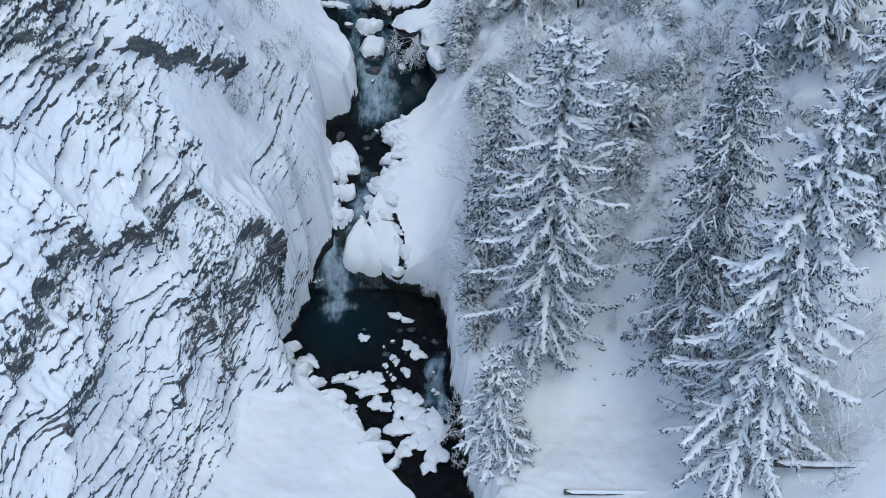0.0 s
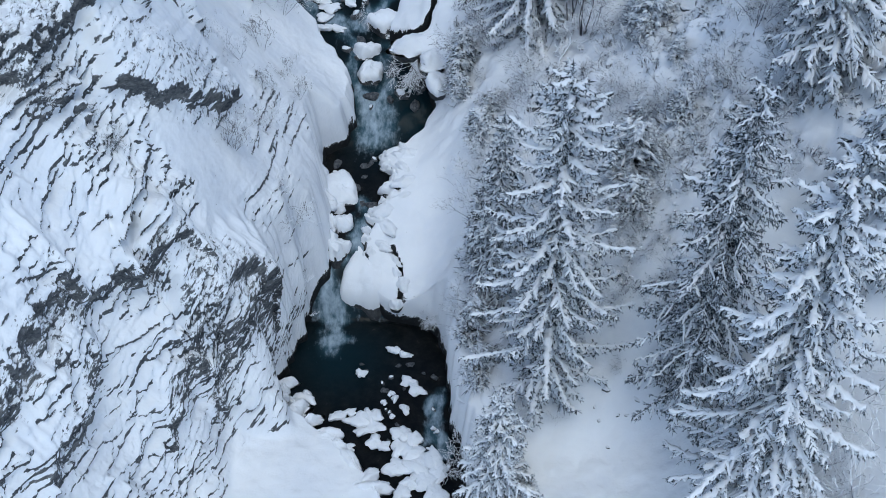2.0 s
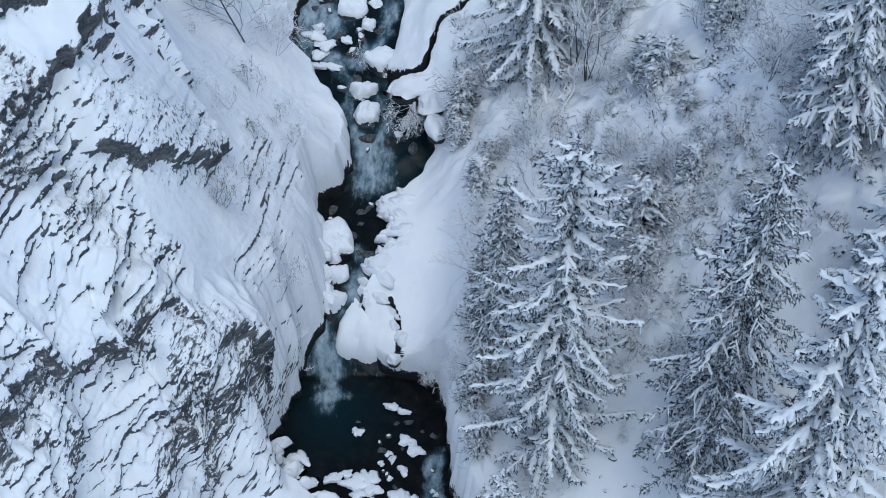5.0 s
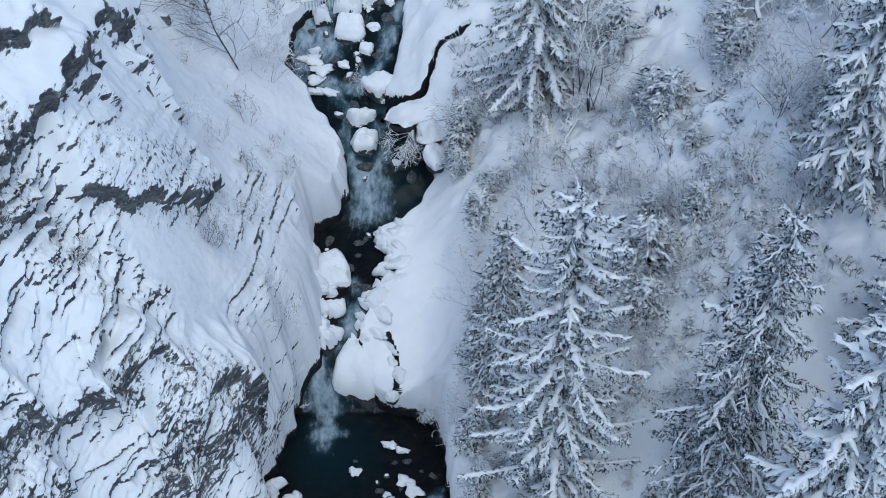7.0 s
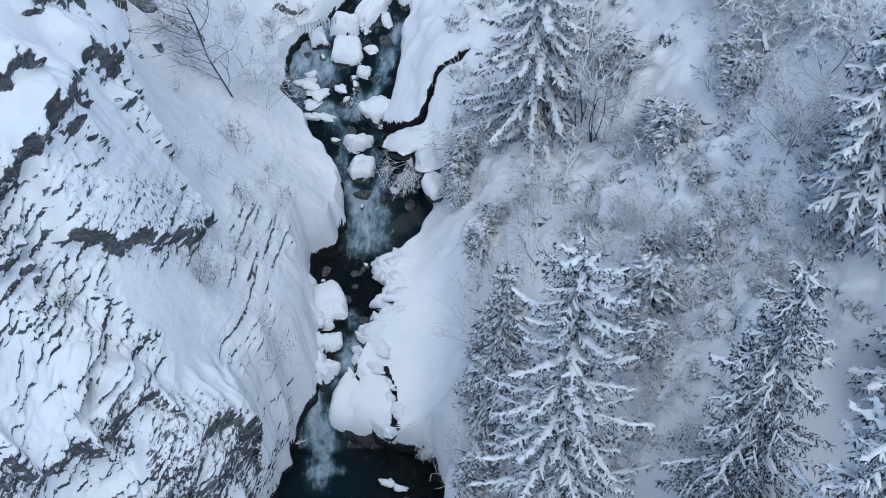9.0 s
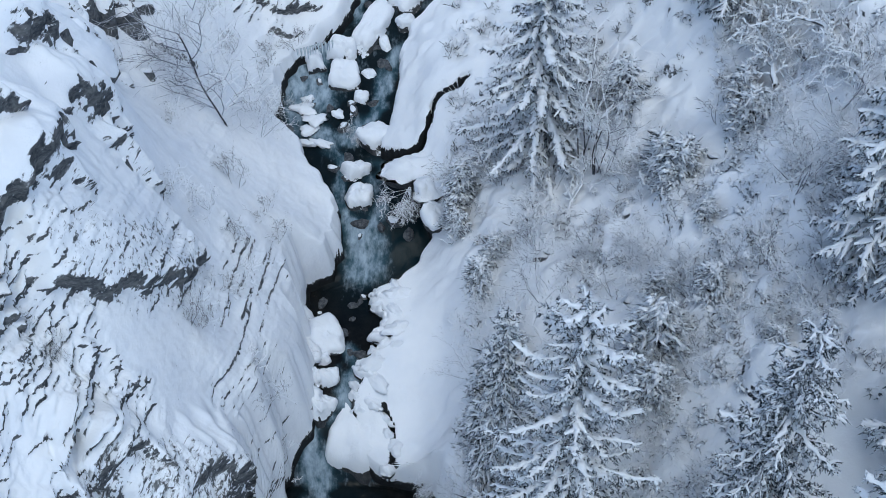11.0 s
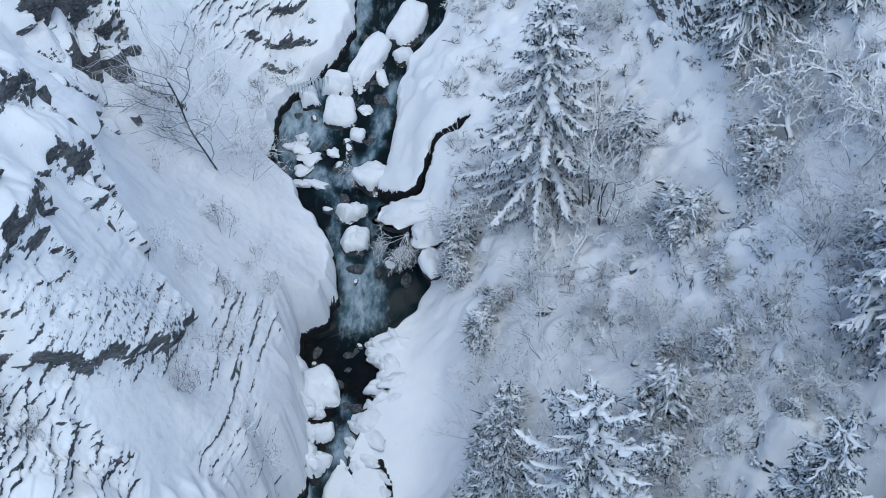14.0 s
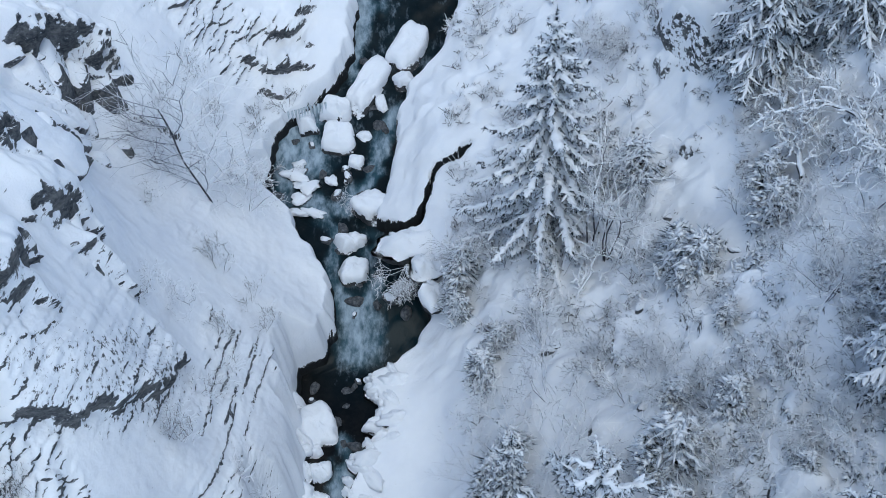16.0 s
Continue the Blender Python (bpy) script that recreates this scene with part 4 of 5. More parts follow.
def boulder(x, y, low, sx, sy, high, seed, turn=0.0, cap=0.3, tip=0.0, shown=0.26, stuff=None, slab=False, ragged=0.46, label="snow-capped grey boulder standing in the stream"):
    """A rock of half sizes sx, sy that stands high metres over low, under a close-fitting cap of snow."""
    thing = tagged(new("boulder"), label, "boulder", "boulders in the stream")
    thing.location, thing.rotation_euler = (x, y, low), (radians(tip), 0, radians(turn))
    many = 4 + seed % 3
    V, F = ball(seed, 0.10 if slab else 0.12, 18, 8.0 if slab else 9.0, many, slab)
    size = np.array([sx, sy, high * 0.85]) * 1.12
    part("rock", quick_mesh("rock", V * size * [1.0, 1.0, 0.95], F, stuff or boulder_mat, True), thing, "wet dark grey rock")
    V, F = ball(seed, 0.10 if slab else 0.12, 26, 8.0 if slab else 9.0, many, slab)
    rag = np.array([noise.fractal(Vector(v) * 2.1 + Vector((seed, 0, 0)), 0.7, 2.0, 3) for v in V])
    on = smooth(shown - 0.10, shown + 0.08, V[:, 2] / 0.92 + ragged * rag - 0.12)
    C = V * size * (0.93 + 0.10 * on)[:, None]
    C[:, 2] += 0.75 * cap * on * smooth(0.15, 0.8, V[:, 2] / 0.92) * (0.85 + 0.35 * rag)
    part("snow_cap", quick_mesh("snow_cap", C, F, snow_mat, True), thing, "smooth cap of fresh snow")
    return thing


boulder(-4.05, 50.2, 0.1, 1.36, 1.4, 2.9, 1, turn=-8, cap=0.25, shown=0.06, ragged=0.08, slab=True, label="huge flat-topped boulder under deep snow between the two falls")
boulder(-5.75, 54.7, 3.6, 0.82, 1.1, 1.0, 2, turn=18, cap=0.4, slab=True)
boulder(-5.55, 52.4, 3.2, 0.5, 0.45, 1.0, 3, cap=0.35)
boulder(-5.8, 51.1, 2.3, 0.65, 0.6, 1.3, 4, cap=0.4)
boulder(-6.1, 53.4, 3.4, 0.5, 0.4, 0.7, 5, cap=0.3)
boulder(-4.65, 64.6, 5.9, 0.72, 0.55, 0.9, 6, turn=10, cap=0.35)
boulder(-4.4, 62.85, 5.6, 0.66, 0.72, 0.95, 7, turn=-20, cap=0.35)
boulder(-5.4, 70.75, 7.4, 0.9, 0.78, 1.1, 8, turn=-4, cap=0.35, slab=True, label="lower half of a split boulder under thick snow")
boulder(-5.6, 72.25, 7.7, 0.82, 0.45, 1.55, 26, turn=-4, cap=0.4, slab=True, label="upper half of a split boulder with a dark crack below it")
boulder(-4.45, 69.5, 7.2, 0.45, 0.42, 0.6, 9, turn=30, cap=0.25)
boulder(-3.8, 73.9, 8.4, 0.72, 1.65, 1.3, 10, turn=-28, cap=0.4, slab=True, label="long snow-covered boulder lying across the rapids")
boulder(-1.6, 76.2, 9.2, 0.9, 1.4, 1.3, 11, turn=-24, cap=0.4, slab=True, label="long snow-covered boulder lying across the rapids")
boulder(-7.15, 71.7, 7.9, 0.55, 0.6, 1.0, 12, cap=0.3, label="ice-coated stone beneath a row of icicles")
boulder(-3.7, 66.7, 6.5, 1.05, 0.95, 1.1, 13, cap=0.45, label="snowy boulder tangled with twigs beside the rapids")
boulder(-4.05, 71.1, 7.7, 0.40, 0.34, 0.4, 14, cap=0.15)
boulder(-2.1, 74.2, 8.8, 0.6, 0.5, 0.7, 15, cap=0.3)
boulder(0.5, 75.1, 9.2, 0.5, 0.35, 0.6, 16, cap=0.25)
boulder(-3.2, 72.9, 8.3, 0.35, 0.5, 0.5, 17, cap=0.2)


def hummock(x, y, sx, sy, high, seed, turn=0.0, dz=0.0, label="rounded hummock of snow over stones at the water's edge"):
    """Stones buried in snow: a lumpy pillow with a dark undercut rock below it."""
    thing = tagged(new("snow_hummock"), label, "snow hummock", "snow hummocks along the stream")
    thing.location, thing.rotation_euler = (x, y, float(water_level(y)) + dz), (0, 0, radians(turn))
    V, F = ball(seed, 0.15, 10, 9.0, 5)
    part("stone", quick_mesh("stone", V * [sx * 0.85, sy * 0.85, high * 0.6], F, boulder_mat, True), thing)
    V, F = ball(seed, 0.30, 15, 4.0, 5)
    V = V * [sx, sy, high]
    V[:, 2] = np.maximum(V[:, 2], -0.05 * high)
    part("snow", quick_mesh("snow", V + [0, 0, high * 0.22], F, snow_mat, True), thing, "soft pillow of snow")
    return thing


rng_h = np.random.default_rng(8)
hum = 0
for bank, out, y0, y1, gap, small, large, rows_in in [
        (bank_right, 1, 50.8, 57.6, 0.52, 0.24, 0.66, 2), (bank_left, -1, 36.4, 44.0, 0.50, 0.22, 0.58, 1), 
        (bank_left, -1, 50.6, 56.4, 0.6, 0.3, 0.7, 1)]:
    for row in range(rows_in):
        y = y0 + 0.2 * row
        while y < y1:
            r = small + (large - small) * rng_h.random() ** 1.5
            x = float(bank(y)) + out * (0.0 + 0.5 * rng_h.random() + 0.7 * row)
            up = max(0.0, ground_z(x, y) - float(water_level(y)) - 0.28) if row else 0.0
            hummock(x, y, r * (1.1 + 0.7 * rng_h.random()), r * (0.6 + 0.25 * rng_h.random()), 0.34 + 0.3 * r + (0.25 if not row else 0), 700 + hum, turn=-15 + 110 * (rng_h.random() - 0.5), dz=up)
            hum += 1
            y += gap * (0.7 + 0.8 * rng_h.random()) * (1 + 0.5 * row)
for gx, gy, gr, gz in [(-2.55, 48.3, 0.30, 1.5), (-2.2, 49.1, 0.36, 2.2), (-2.5, 49.8, 0.30, 2.6), (-2.75, 50.5, 0.34, 2.6), (-3.3, 51.1, 0.36, 2.0)]:
    thing = hummock(gx, gy, gr * 1.3, gr, 0.55, 700 + hum, turn=40 * math.sin(hum), dz=0.0)
    thing.location.z = ground_z(gx + 0.5, gy) - 0.55
    hum += 1
# snow lips that roof the dark corner of the upper plunge pool
for lx, ly, lz, a_, b_ in [(-1.5, 62.7, 2.0, 1.5, 0.95), (-0.7, 61.3, 2.5, 0.8, 0.8), (-0.2, 60.0, 2.4, 0.7, 0.8)]:
    hummock(lx, ly, a_, b_, 0.5 + 0.5 * b_, 700 + hum, dz=lz, label="overhanging lip of snow above the plunge pool")
    hum += 1


def floe(x, y, sx, sy, seed, turn=0.0):
    """A low stone in the pool with a flat pad of snow on it."""
    thing = tagged(new("snow_pad"), "low stone in the dark water under a pad of snow", "snow pad", "snow pads in the pool")
    z = float(water_level(y))
    thing.location, thing.rotation_euler = (x, y, z), (0, 0, radians(turn))
    V, F = ball(seed, 0.2, 9, 8.0)
    high = 0.16 + 0.10 * min(sx, sy)
    part("stone", quick_mesh("stone", V * [sx * 0.86, sy * 0.86, high * 0.8] + [0, 0, -0.06], F, boulder_mat, True), thing)
    V, F = ball(seed, 0.24, 14, 5.0)
    turn_a = np.arctan2(V[:, 1], V[:, 0])
    lobes = 1 + 0.20 * np.sin(3 * turn_a + seed) + 0.13 * np.sin(5 * turn_a + 2.3 * seed) + 0.06 * np.sin(9 * turn_a + seed * 1.3)
    V = V * np.stack([lobes * sx * 1.12, lobes * sy * 1.12, 0 * lobes + high], 1)
    V[:, 2] = np.maximum(V[:, 2], -0.25 * high)
    part("snow", quick_mesh("snow", V + [0, 0, high * 0.55], F, snow_mat, True), thing, "rounded pad of snow")
    return thing


for k, (fx, fy, fw, fd, ft) in enumerate([
        (-2.65, 46.2, 0.34, 0.28, 0), (-2.15, 45.95, 0.40, 0.18, -20), (-4.47, 44.6, 0.28, 0.26, 10), (-1.85, 44.05, 0.36, 0.34, 0),
        (-1.5, 43.55, 0.34, 0.42, 20), (-2.76, 43.3, 0.2, 0.14, 30), (-3.15, 42.74, 0.15, 0.14, 0), (-2.55, 42.93, 0.16, 0.24, -10),
        (-2.0, 42.33, 0.2, 0.3, 20), (-2.66, 41.86, 0.15, 0.12, 0), (-7.3, 43.06, 0.58, 0.32, -25), (-5.55, 41.85, 0.55, 0.32, 12),
        (-4.9, 42.1, 0.35, 0.25, 0), (-4.35, 41.6, 0.62, 0.5, 15), (-3.75, 41.75, 0.4, 0.62, 0), (-3.6, 41.2, 0.58, 0.34, 0),
        (-4.2, 40.95, 0.45, 0.3, 20), (-3.55, 40.3, 0.4, 0.5, -10), (-3.15, 40.0, 0.42, 0.3, 0), (-2.2, 40.75, 0.5, 0.5, 0),
        (-1.6, 40.5, 0.45, 0.5, 0), (-2.3, 39.9, 0.42, 0.6, 0), (-1.7, 39.6, 0.6, 0.5, 30), (-2.35, 38.8, 0.6, 0.55, 0),
        (-1.4, 38.9, 0.75, 0.6, 0), (-0.5, 39.2, 0.5, 0.8, 20), (-0.2, 38.5, 0.45, 0.5, 0), (-0.9, 38.0, 0.7, 0.6, 0),
        (-0.45, 37.2, 0.5, 0.8, 0), (-0.75, 36.5, 0.4, 0.5, 0), (-2.05, 37.3, 0.45, 0.4, 25), (-1.7, 37.9, 0.4, 0.4, 0),
        (-5.1, 39.9, 0.5, 0.25, 12), (-7.7, 42.5, 0.5, 0.35, 0), (-8.0, 42.0, 0.55, 0.4, 0), (-0.5, 41.1, 0.14, 0.12, 0), (-0.3, 40.9, 0.12, 0.1, 0),
        (-7.7, 68.7, 0.66, 0.48, 0), (-7.45, 69.3, 0.32, 0.31, 0), (-7.0, 68.0, 0.64, 0.41, 0), (-7.4, 67.3, 0.53, 0.39, 0), (-7.5, 66.4, 0.50, 0.29, -15), (-6.6, 66.4, 0.55, 0.25, -25), (-5.75, 68.3, 0.35, 0.37, 0)]):
    floe(fx, fy, fw, fd, 200 + k, ft)

# the great boulder on the slope
boulder(12.2, 64.5, ground_z(12.2, 64.0) - 0.3, 1.9, 1.4, 2.5, 62, turn=28, cap=0.2, tip=-16, shown=0.5, ragged=0.3, stuff=dusted_mat, label="massive grey boulder with a snow-dusted face on the slope")
boulder(13.1, 44.2, 15.2, 1.0, 0.9, 1.5, 61, cap=0.4, shown=-0.25, label="rounded boulder buried in snow on the wooded slope")


def rock_block(x, y, wide_, deep_, high, seed, turn=0.0, label="angular grey rock block with snow on its top"):
    """A squared block of the broken rib, sunk into the slope, with snow where it is flat."""
    thing = tagged(new("rock_block"), label, "rock", "rock blocks of the broken rib")
    thing.location, thing.rotation_euler = (x, y, ground_z(x, y) - 0.25 * high), (radians(8 * math.sin(seed)), radians(8 * math.cos(seed * 1.7)), radians(turn))
    V, F = ball(seed, 0.10, 12, 24.0, 4, True)
    size = np.array([wide_, deep_, high])
    part("rock", quick_mesh("rock", V * size, F, dusted_mat if seed % 4 == 0 else bare_rock_mat, True), thing, "bare dark grey rock")
    V, F = ball(seed, 0.12, 14, 8.0, 4, True)
    on = smooth(0.30, 0.60, V[:, 2])
    C = V * size * (0.86 + 0.12 * on)[:, None]
    C[:, 2] += 0.10 * on
    part("snow_cap", quick_mesh("snow_cap", C, F, snow_mat, True), thing, "cap of fresh snow")
    return thing


for k, (x, y, a_, b_, c_, t_) in enumerate([
        (-17.6, 62.4, 0.9, 0.7, 1.5, 12), (-16.9, 63.0, 0.8, 0.7, 1.7, -8), (-16.3, 63.9, 0.7, 0.8, 1.5, 5), (-15.5, 64.6, 0.9, 0.6, 1.1, 20), (-17.3, 63.6, 0.9, 0.8, 1.9, 0),
        (-16.7, 62.1, 0.45, 0.5, 0.9, 14), (-16.4, 61.2, 0.55, 0.4, 0.7, 4), (-16.1, 60.2, 0.6, 0.35, 0.6, -6), (-15.7, 62.6, 0.35, 0.5, 0.8, 10), (-15.9, 58.9, 0.35, 0.3, 0.5, 18),
        (-15.4, 57.9, 0.45, 0.35, 0.6, -12), (-15.0, 56.8, 0.35, 0.4, 0.7, 6), (-14.7, 55.8, 0.4, 0.3, 0.6, 30), (-14.3, 54.6, 0.5, 0.45, 0.8, -20), (-13.9, 53.4, 0.5, 0.5, 0.9, 35),
        (-13.6, 52.5, 0.6, 0.45, 0.9, -35), (-13.2, 51.7, 0.45, 0.4, 0.7, 15), (-14.6, 53.2, 0.5, 0.35, 0.6, 40), (-14.2, 52.2, 0.4, 0.4, 0.6, -10), (-12.7, 51.3, 0.3, 0.45, 0.7, 25),
        (-15.1, 61.0, 0.5, 0.22, 0.4, 8), (-14.4, 62.6, 0.45, 0.2, 0.35, -10)]):
    rock_block(x, y, a_, b_, c_, 900 + k, t_)


def river_stone(x, y, size, seed):
    """A wet stone that the rapids break over, with a dab of snow where it is high enough."""
    thing = tagged(new("river_stone"), "small wet dark stone breaking the rapids", "stone", "wet stones in the rapids")
    thing.location, thing.rotation_euler = (x, y, float(water_level(y)) - 0.1 * size), (0.1, 0, seed * 1.9)
    V, F = ball(seed, 0.2, 10, 16.0, 5)
    part("rock", quick_mesh("rock", V * [size, size * 0.65, size * 0.6], F, bare_rock_mat, True), thing)
    if seed % 3 == 0:
        V, F = ball(seed + 1, 0.25, 10, 5.0, 5)
        part("snow_cap", quick_mesh("snow_cap", V * [size * 0.7, size * 0.45, size * 0.25] + [0, 0.05, size * 0.55], F, snow_mat, True), thing)


rng_w = np.random.default_rng(31)
for k in range(46):
    y = 60.5 + 16.5 * rng_w.random() if k < 36 else 53.5 + 4.0 * rng_w.random()
    f = 0.08 + 0.84 * rng_w.random()
    river_stone(float(bank_left(y)) * (1 - f) + float(bank_right(y)) * f, y, 0.18 + 0.30 * rng_w.random() ** 2, 800 + k)
for k in range(22):
    f = 0.35 + 0.6 * rng_w.random()
    y = 38.5 + 7 * rng_w.random()
    river_stone(float(bank_left(y)) * (1 - f) + float(bank_right(y)) * f, y, 0.10 + 0.16 * rng_w.random() ** 2, 860 + k)


# ---- leafless shrubs and bushes ----
def prisms(A, B, ra, rb):
    A, B = np.asarray(A, float), np.asarray(B, float)
    ra, rb = np.asarray(ra, float)[:, None], np.asarray(rb, float)[:, None]
    d = B - A
    d /= np.linalg.norm(d, axis=1, keepdims=True) + 1e-9
    a = np.cross(d, [0.2, 0.3, 0.93])
    a /= np.linalg.norm(a, axis=1, keepdims=True) + 1e-9
    b = np.cross(d, a)
    cols = []
    for c, r in ((A, ra), (B, rb)):
        for s in range(3):
            t = 2.094 * s
            cols.append(c + r * (a * math.cos(t) + b * math.sin(t)))
    V = np.stack(cols, 1).reshape(-1, 3)
    f = np.array([(0, 1, 4, 3), (1, 2, 5, 4), (2, 0, 3, 5)])
    return V, (f[None] + (np.arange(len(A)) * 6)[:, None, None]).reshape(-1, 4)


def branching(rng, stems, height, spread, thick, lift=0.25, forks=3, wobble=0.25, first=None, joints=3, spray=1.0, fine=0.25, least=0.0105):
    """Stems that fork again and again: lists of segments, thick ones and thin ones."""
    big, small = [], []

    def grow(p, d, length, r, level):
        steps = (joints, 2 if joints < 6 else 4, 2, 1)[min(level, 3)]
        for i in range(steps):
            d = d + rng.normal(0, wobble * (0.45 if level == 0 else 1.1), 3) + np.array([0, 0, lift * 0.12])
            d /= np.linalg.norm(d)
            q = p + d * length / steps
            (big if level == 0 else small).append((p, q, r * (1 - 0.22 * i / steps), r * (1 - 0.22 * (i + 1) / steps)))
            if level < forks and (i > 0 or level > 0):
                for _ in range(3 if level == 0 else 2 if level == 1 or rng.random() < fine else 1):
                    side = rng.normal(0, 1, 3)
                    side -= d * side.dot(d)
                    side /= np.linalg.norm(side) + 1e-9
                    ang = 0.45 + 0.6 * rng.random()
                    grow(q, d * math.cos(ang) + side * math.sin(ang), length * (spray if level == 0 else 1.0) * ((0.42 if level == 0 else 0.34) + 0.24 * rng.random()), max(r * 0.52, least), level + 1)
            p = q

    for _ in range(stems):
        a, s = rng.random() * 6.283, spread * (0.3 + 0.7 * rng.random())
        d = np.array([math.cos(a) * s, math.sin(a) * s, 1.0]) if first is None else np.array(first) + rng.normal(0, spread * 0.4, 3)
        grow(np.array([0.12 * math.cos(a), 0.12 * math.sin(a), -0.15]), d / np.linalg.norm(d), height * (0.55 + 0.35 * rng.random()), thick, 0)
    return big, small


def plant_mesh(name, segs, mat):
    A, B, ra, rb = (np.array([s[i] for s in segs]) for i in range(4))
    return quick_mesh(name, *prisms(A, B, ra, rb), mat)


def shrub_model(seed, stems, height, spread, thick, lift=0.25, forks=3, first=None, dark=False, joints=3, frosted=False, wobble=0.25, spray=1.0, fine=0.25, least=0.0105):
    rng = np.random.default_rng(seed)
    big, small = branching(rng, stems, height, spread, thick, lift, forks, first=first, joints=joints, wobble=wobble, spray=spray, fine=fine, least=least)
    return plant_mesh("branchwork", big, twig_mat if frosted else bark_twig_mat), plant_mesh("twig_canopy", small, bark_twig_mat if dark else twig_mat)


shrub_models = {
    "low": [shrub_model(300 + i, 5, 1.4, 0.9, 0.017, forks=3, frosted=True) for i in range(4)],
    "tall": [shrub_model(320 + i, 5, 2.9, 0.7, 0.020, lift=0.3, forks=3, frosted=True) for i in range(3)],
    "tree": [shrub_model(340 + i, 3, 5.6, 0.22, 0.045, lift=0.4, forks=3) for i in range(2)],
}
rng_s = np.random.default_rng(5)


def shrub(kind, x, y, size=1.0, label="", turn=None, lean=(0, 0), model=None):
    stems, twigs = shrub_models[kind][int(rng_s.integers(len(shrub_models[kind]))) if model is None else model]
    thing = tagged(new("shrub" if kind != "tree" else "bare_tree"), label or {"low": "low leafless shrub white with frost and snow", "tall": "tall thin leafless shrub with frosted twigs",
                   "tree": "slender leafless tree with snow on its twigs"}[kind], "shrub" if kind != "tree" else "tree", "leafless shrubs of the slopes" if kind != "tree" else "bare trees")
    thing.location = (x, y, ground_z(x, y) - 0.05)
    thing.rotation_euler = (radians(lean[0]), radians(lean[1]), rng_s.random() * 6.283 if turn is None else radians(turn))
    thing.scale = (size, size, size)
    tagged(part("branchwork", stems, thing), kind="stuff")
    tagged(part("twig_canopy", twigs, thing), kind="stuff")
    return thing


def bush_model(seed, height, radius):
    """A small evergreen bush: clumps of needles under lumps of snow."""
    rng = np.random.default_rng(seed)
    ns, ne, nw, ss, se, sw, sh = [], [], [], [], [], [], []
    big = []
    for _ in range(int(95 * height * radius)):
        h = height * rng.random() ** 0.8
        a = rng.random() * 6.283
        lobe = 0.68 + 0.30 * math.sin(2 * a + seed) + 0.24 * math.sin(3 * a + 2.1 * h + seed * 1.7)
        r = radius * lobe * math.sqrt(max(0.05, 1 - (h / height) ** 1.6)) * (0.25 + 0.8 * math.sqrt(rng.random()))
        c = np.array([r * math.cos(a), r * math.sin(a), h])
        out = np.array([math.cos(a), math.sin(a), 0.0])
        big.append((np.array([0, 0, h * 0.4]), c, 0.02, 0.008))
        for _ in range(9):
            d = out * (0.3 + 0.7 * rng.random()) + rng.normal(0, 0.5, 3)
            d[2] = d[2] * 0.5 - 0.15
            ns.append(c), ne.append(c + d * (0.15 + 0.16 * rng.random())), nw.append(0.022 + 0.016 * rng.random())
        for _ in range(3):
            e = c + np.array([*rng.normal(0, 0.10, 2), 0.06])
            w = out * 0.6 + rng.normal(0, 0.6, 3) * [1, 1, 0.3]
            ss.append(e - w * 0.14), se.append(e + w * (0.12 + 0.12 * rng.random()) - [0, 0, 0.06]), sw.append(0.035 + 0.06 * rng.random()), sh.append(0.035 + 0.035 * rng.random())
    nw = np.array(nw)
    return (plant_mesh("branchwork", big, bark_mat), quick_mesh("foliage", *cones(ns, ne, nw, rng), needle_mat),
            quick_mesh("snow_load", *spindles(ss, se, sw, sh, rng), snow_mat, True))


bush_models = [bush_model(400 + i, 2.0, 1.0) for i in range(3)]


def bush(x, y, size=1.0, tall=1.0, label="", dz=0.0):
    stems, foliage, load = bush_models[int(rng_s.integers(3))]
    thing = tagged(new("bush"), label or "rounded evergreen bush clotted with lumps of snow", "bush", "snowy bushes of the slope")
    thing.location, thing.rotation_euler = (x, y, ground_z(x, y) - 0.1 + dz), (0, 0, rng_s.random() * 6.283)
    thing.scale = (size, size, size * tall)
    tagged(part("branchwork", stems, thing), kind="stuff")
    leaves = part("foliage", foliage, thing)
    tagged(part("snow_load", load, leaves), kind="stuff")
    return thing


for bx, by, size, tall in [(9.1, 46.8, 1.45, 1.15), (10.75, 54.3, 1.15, 1.1), (13.2, 44.4, 0.7, 1.2), (1.15, 59.4, 1.15, 1.4), (2.0, 54.2, 1.1, 1.0), (11.2, 47.7, 1.0, 1.0),
                           (9.6, 49.1, 0.8, 1.0), (8.8, 59.9, 1.2, 1.2), (10.0, 55.2, 1.3, 1.1), (10.3, 54.0, 0.9, 0.9), (13.6, 54.9, 1.0, 1.1), (13.4, 56.4, 0.9, 1.2), (15.9, 49.4, 0.9, 1.0), (11.4, 51.2, 0.7, 0.9), (6.4, 46.6, 0.8, 0.9), (0.9, 58.2, 0.9, 1.1), (2.4, 48.6, 1.2, 1.6), (1.9, 46.2, 1.2, 1.5), (1.6, 42.6, 1.1, 1.4),
                           (1.8, 40.2, 1.0, 1.2), (3.1, 50.0, 1.1, 1.1), (3.0, 36.4, 0.9, 1.3), (3.6, 34.6, 0.8, 1.0), (8.9, 44.8, 1.1, 1.2), (2.8, 55.4, 0.8, 0.9)]:
    bush(bx, by, size, tall)

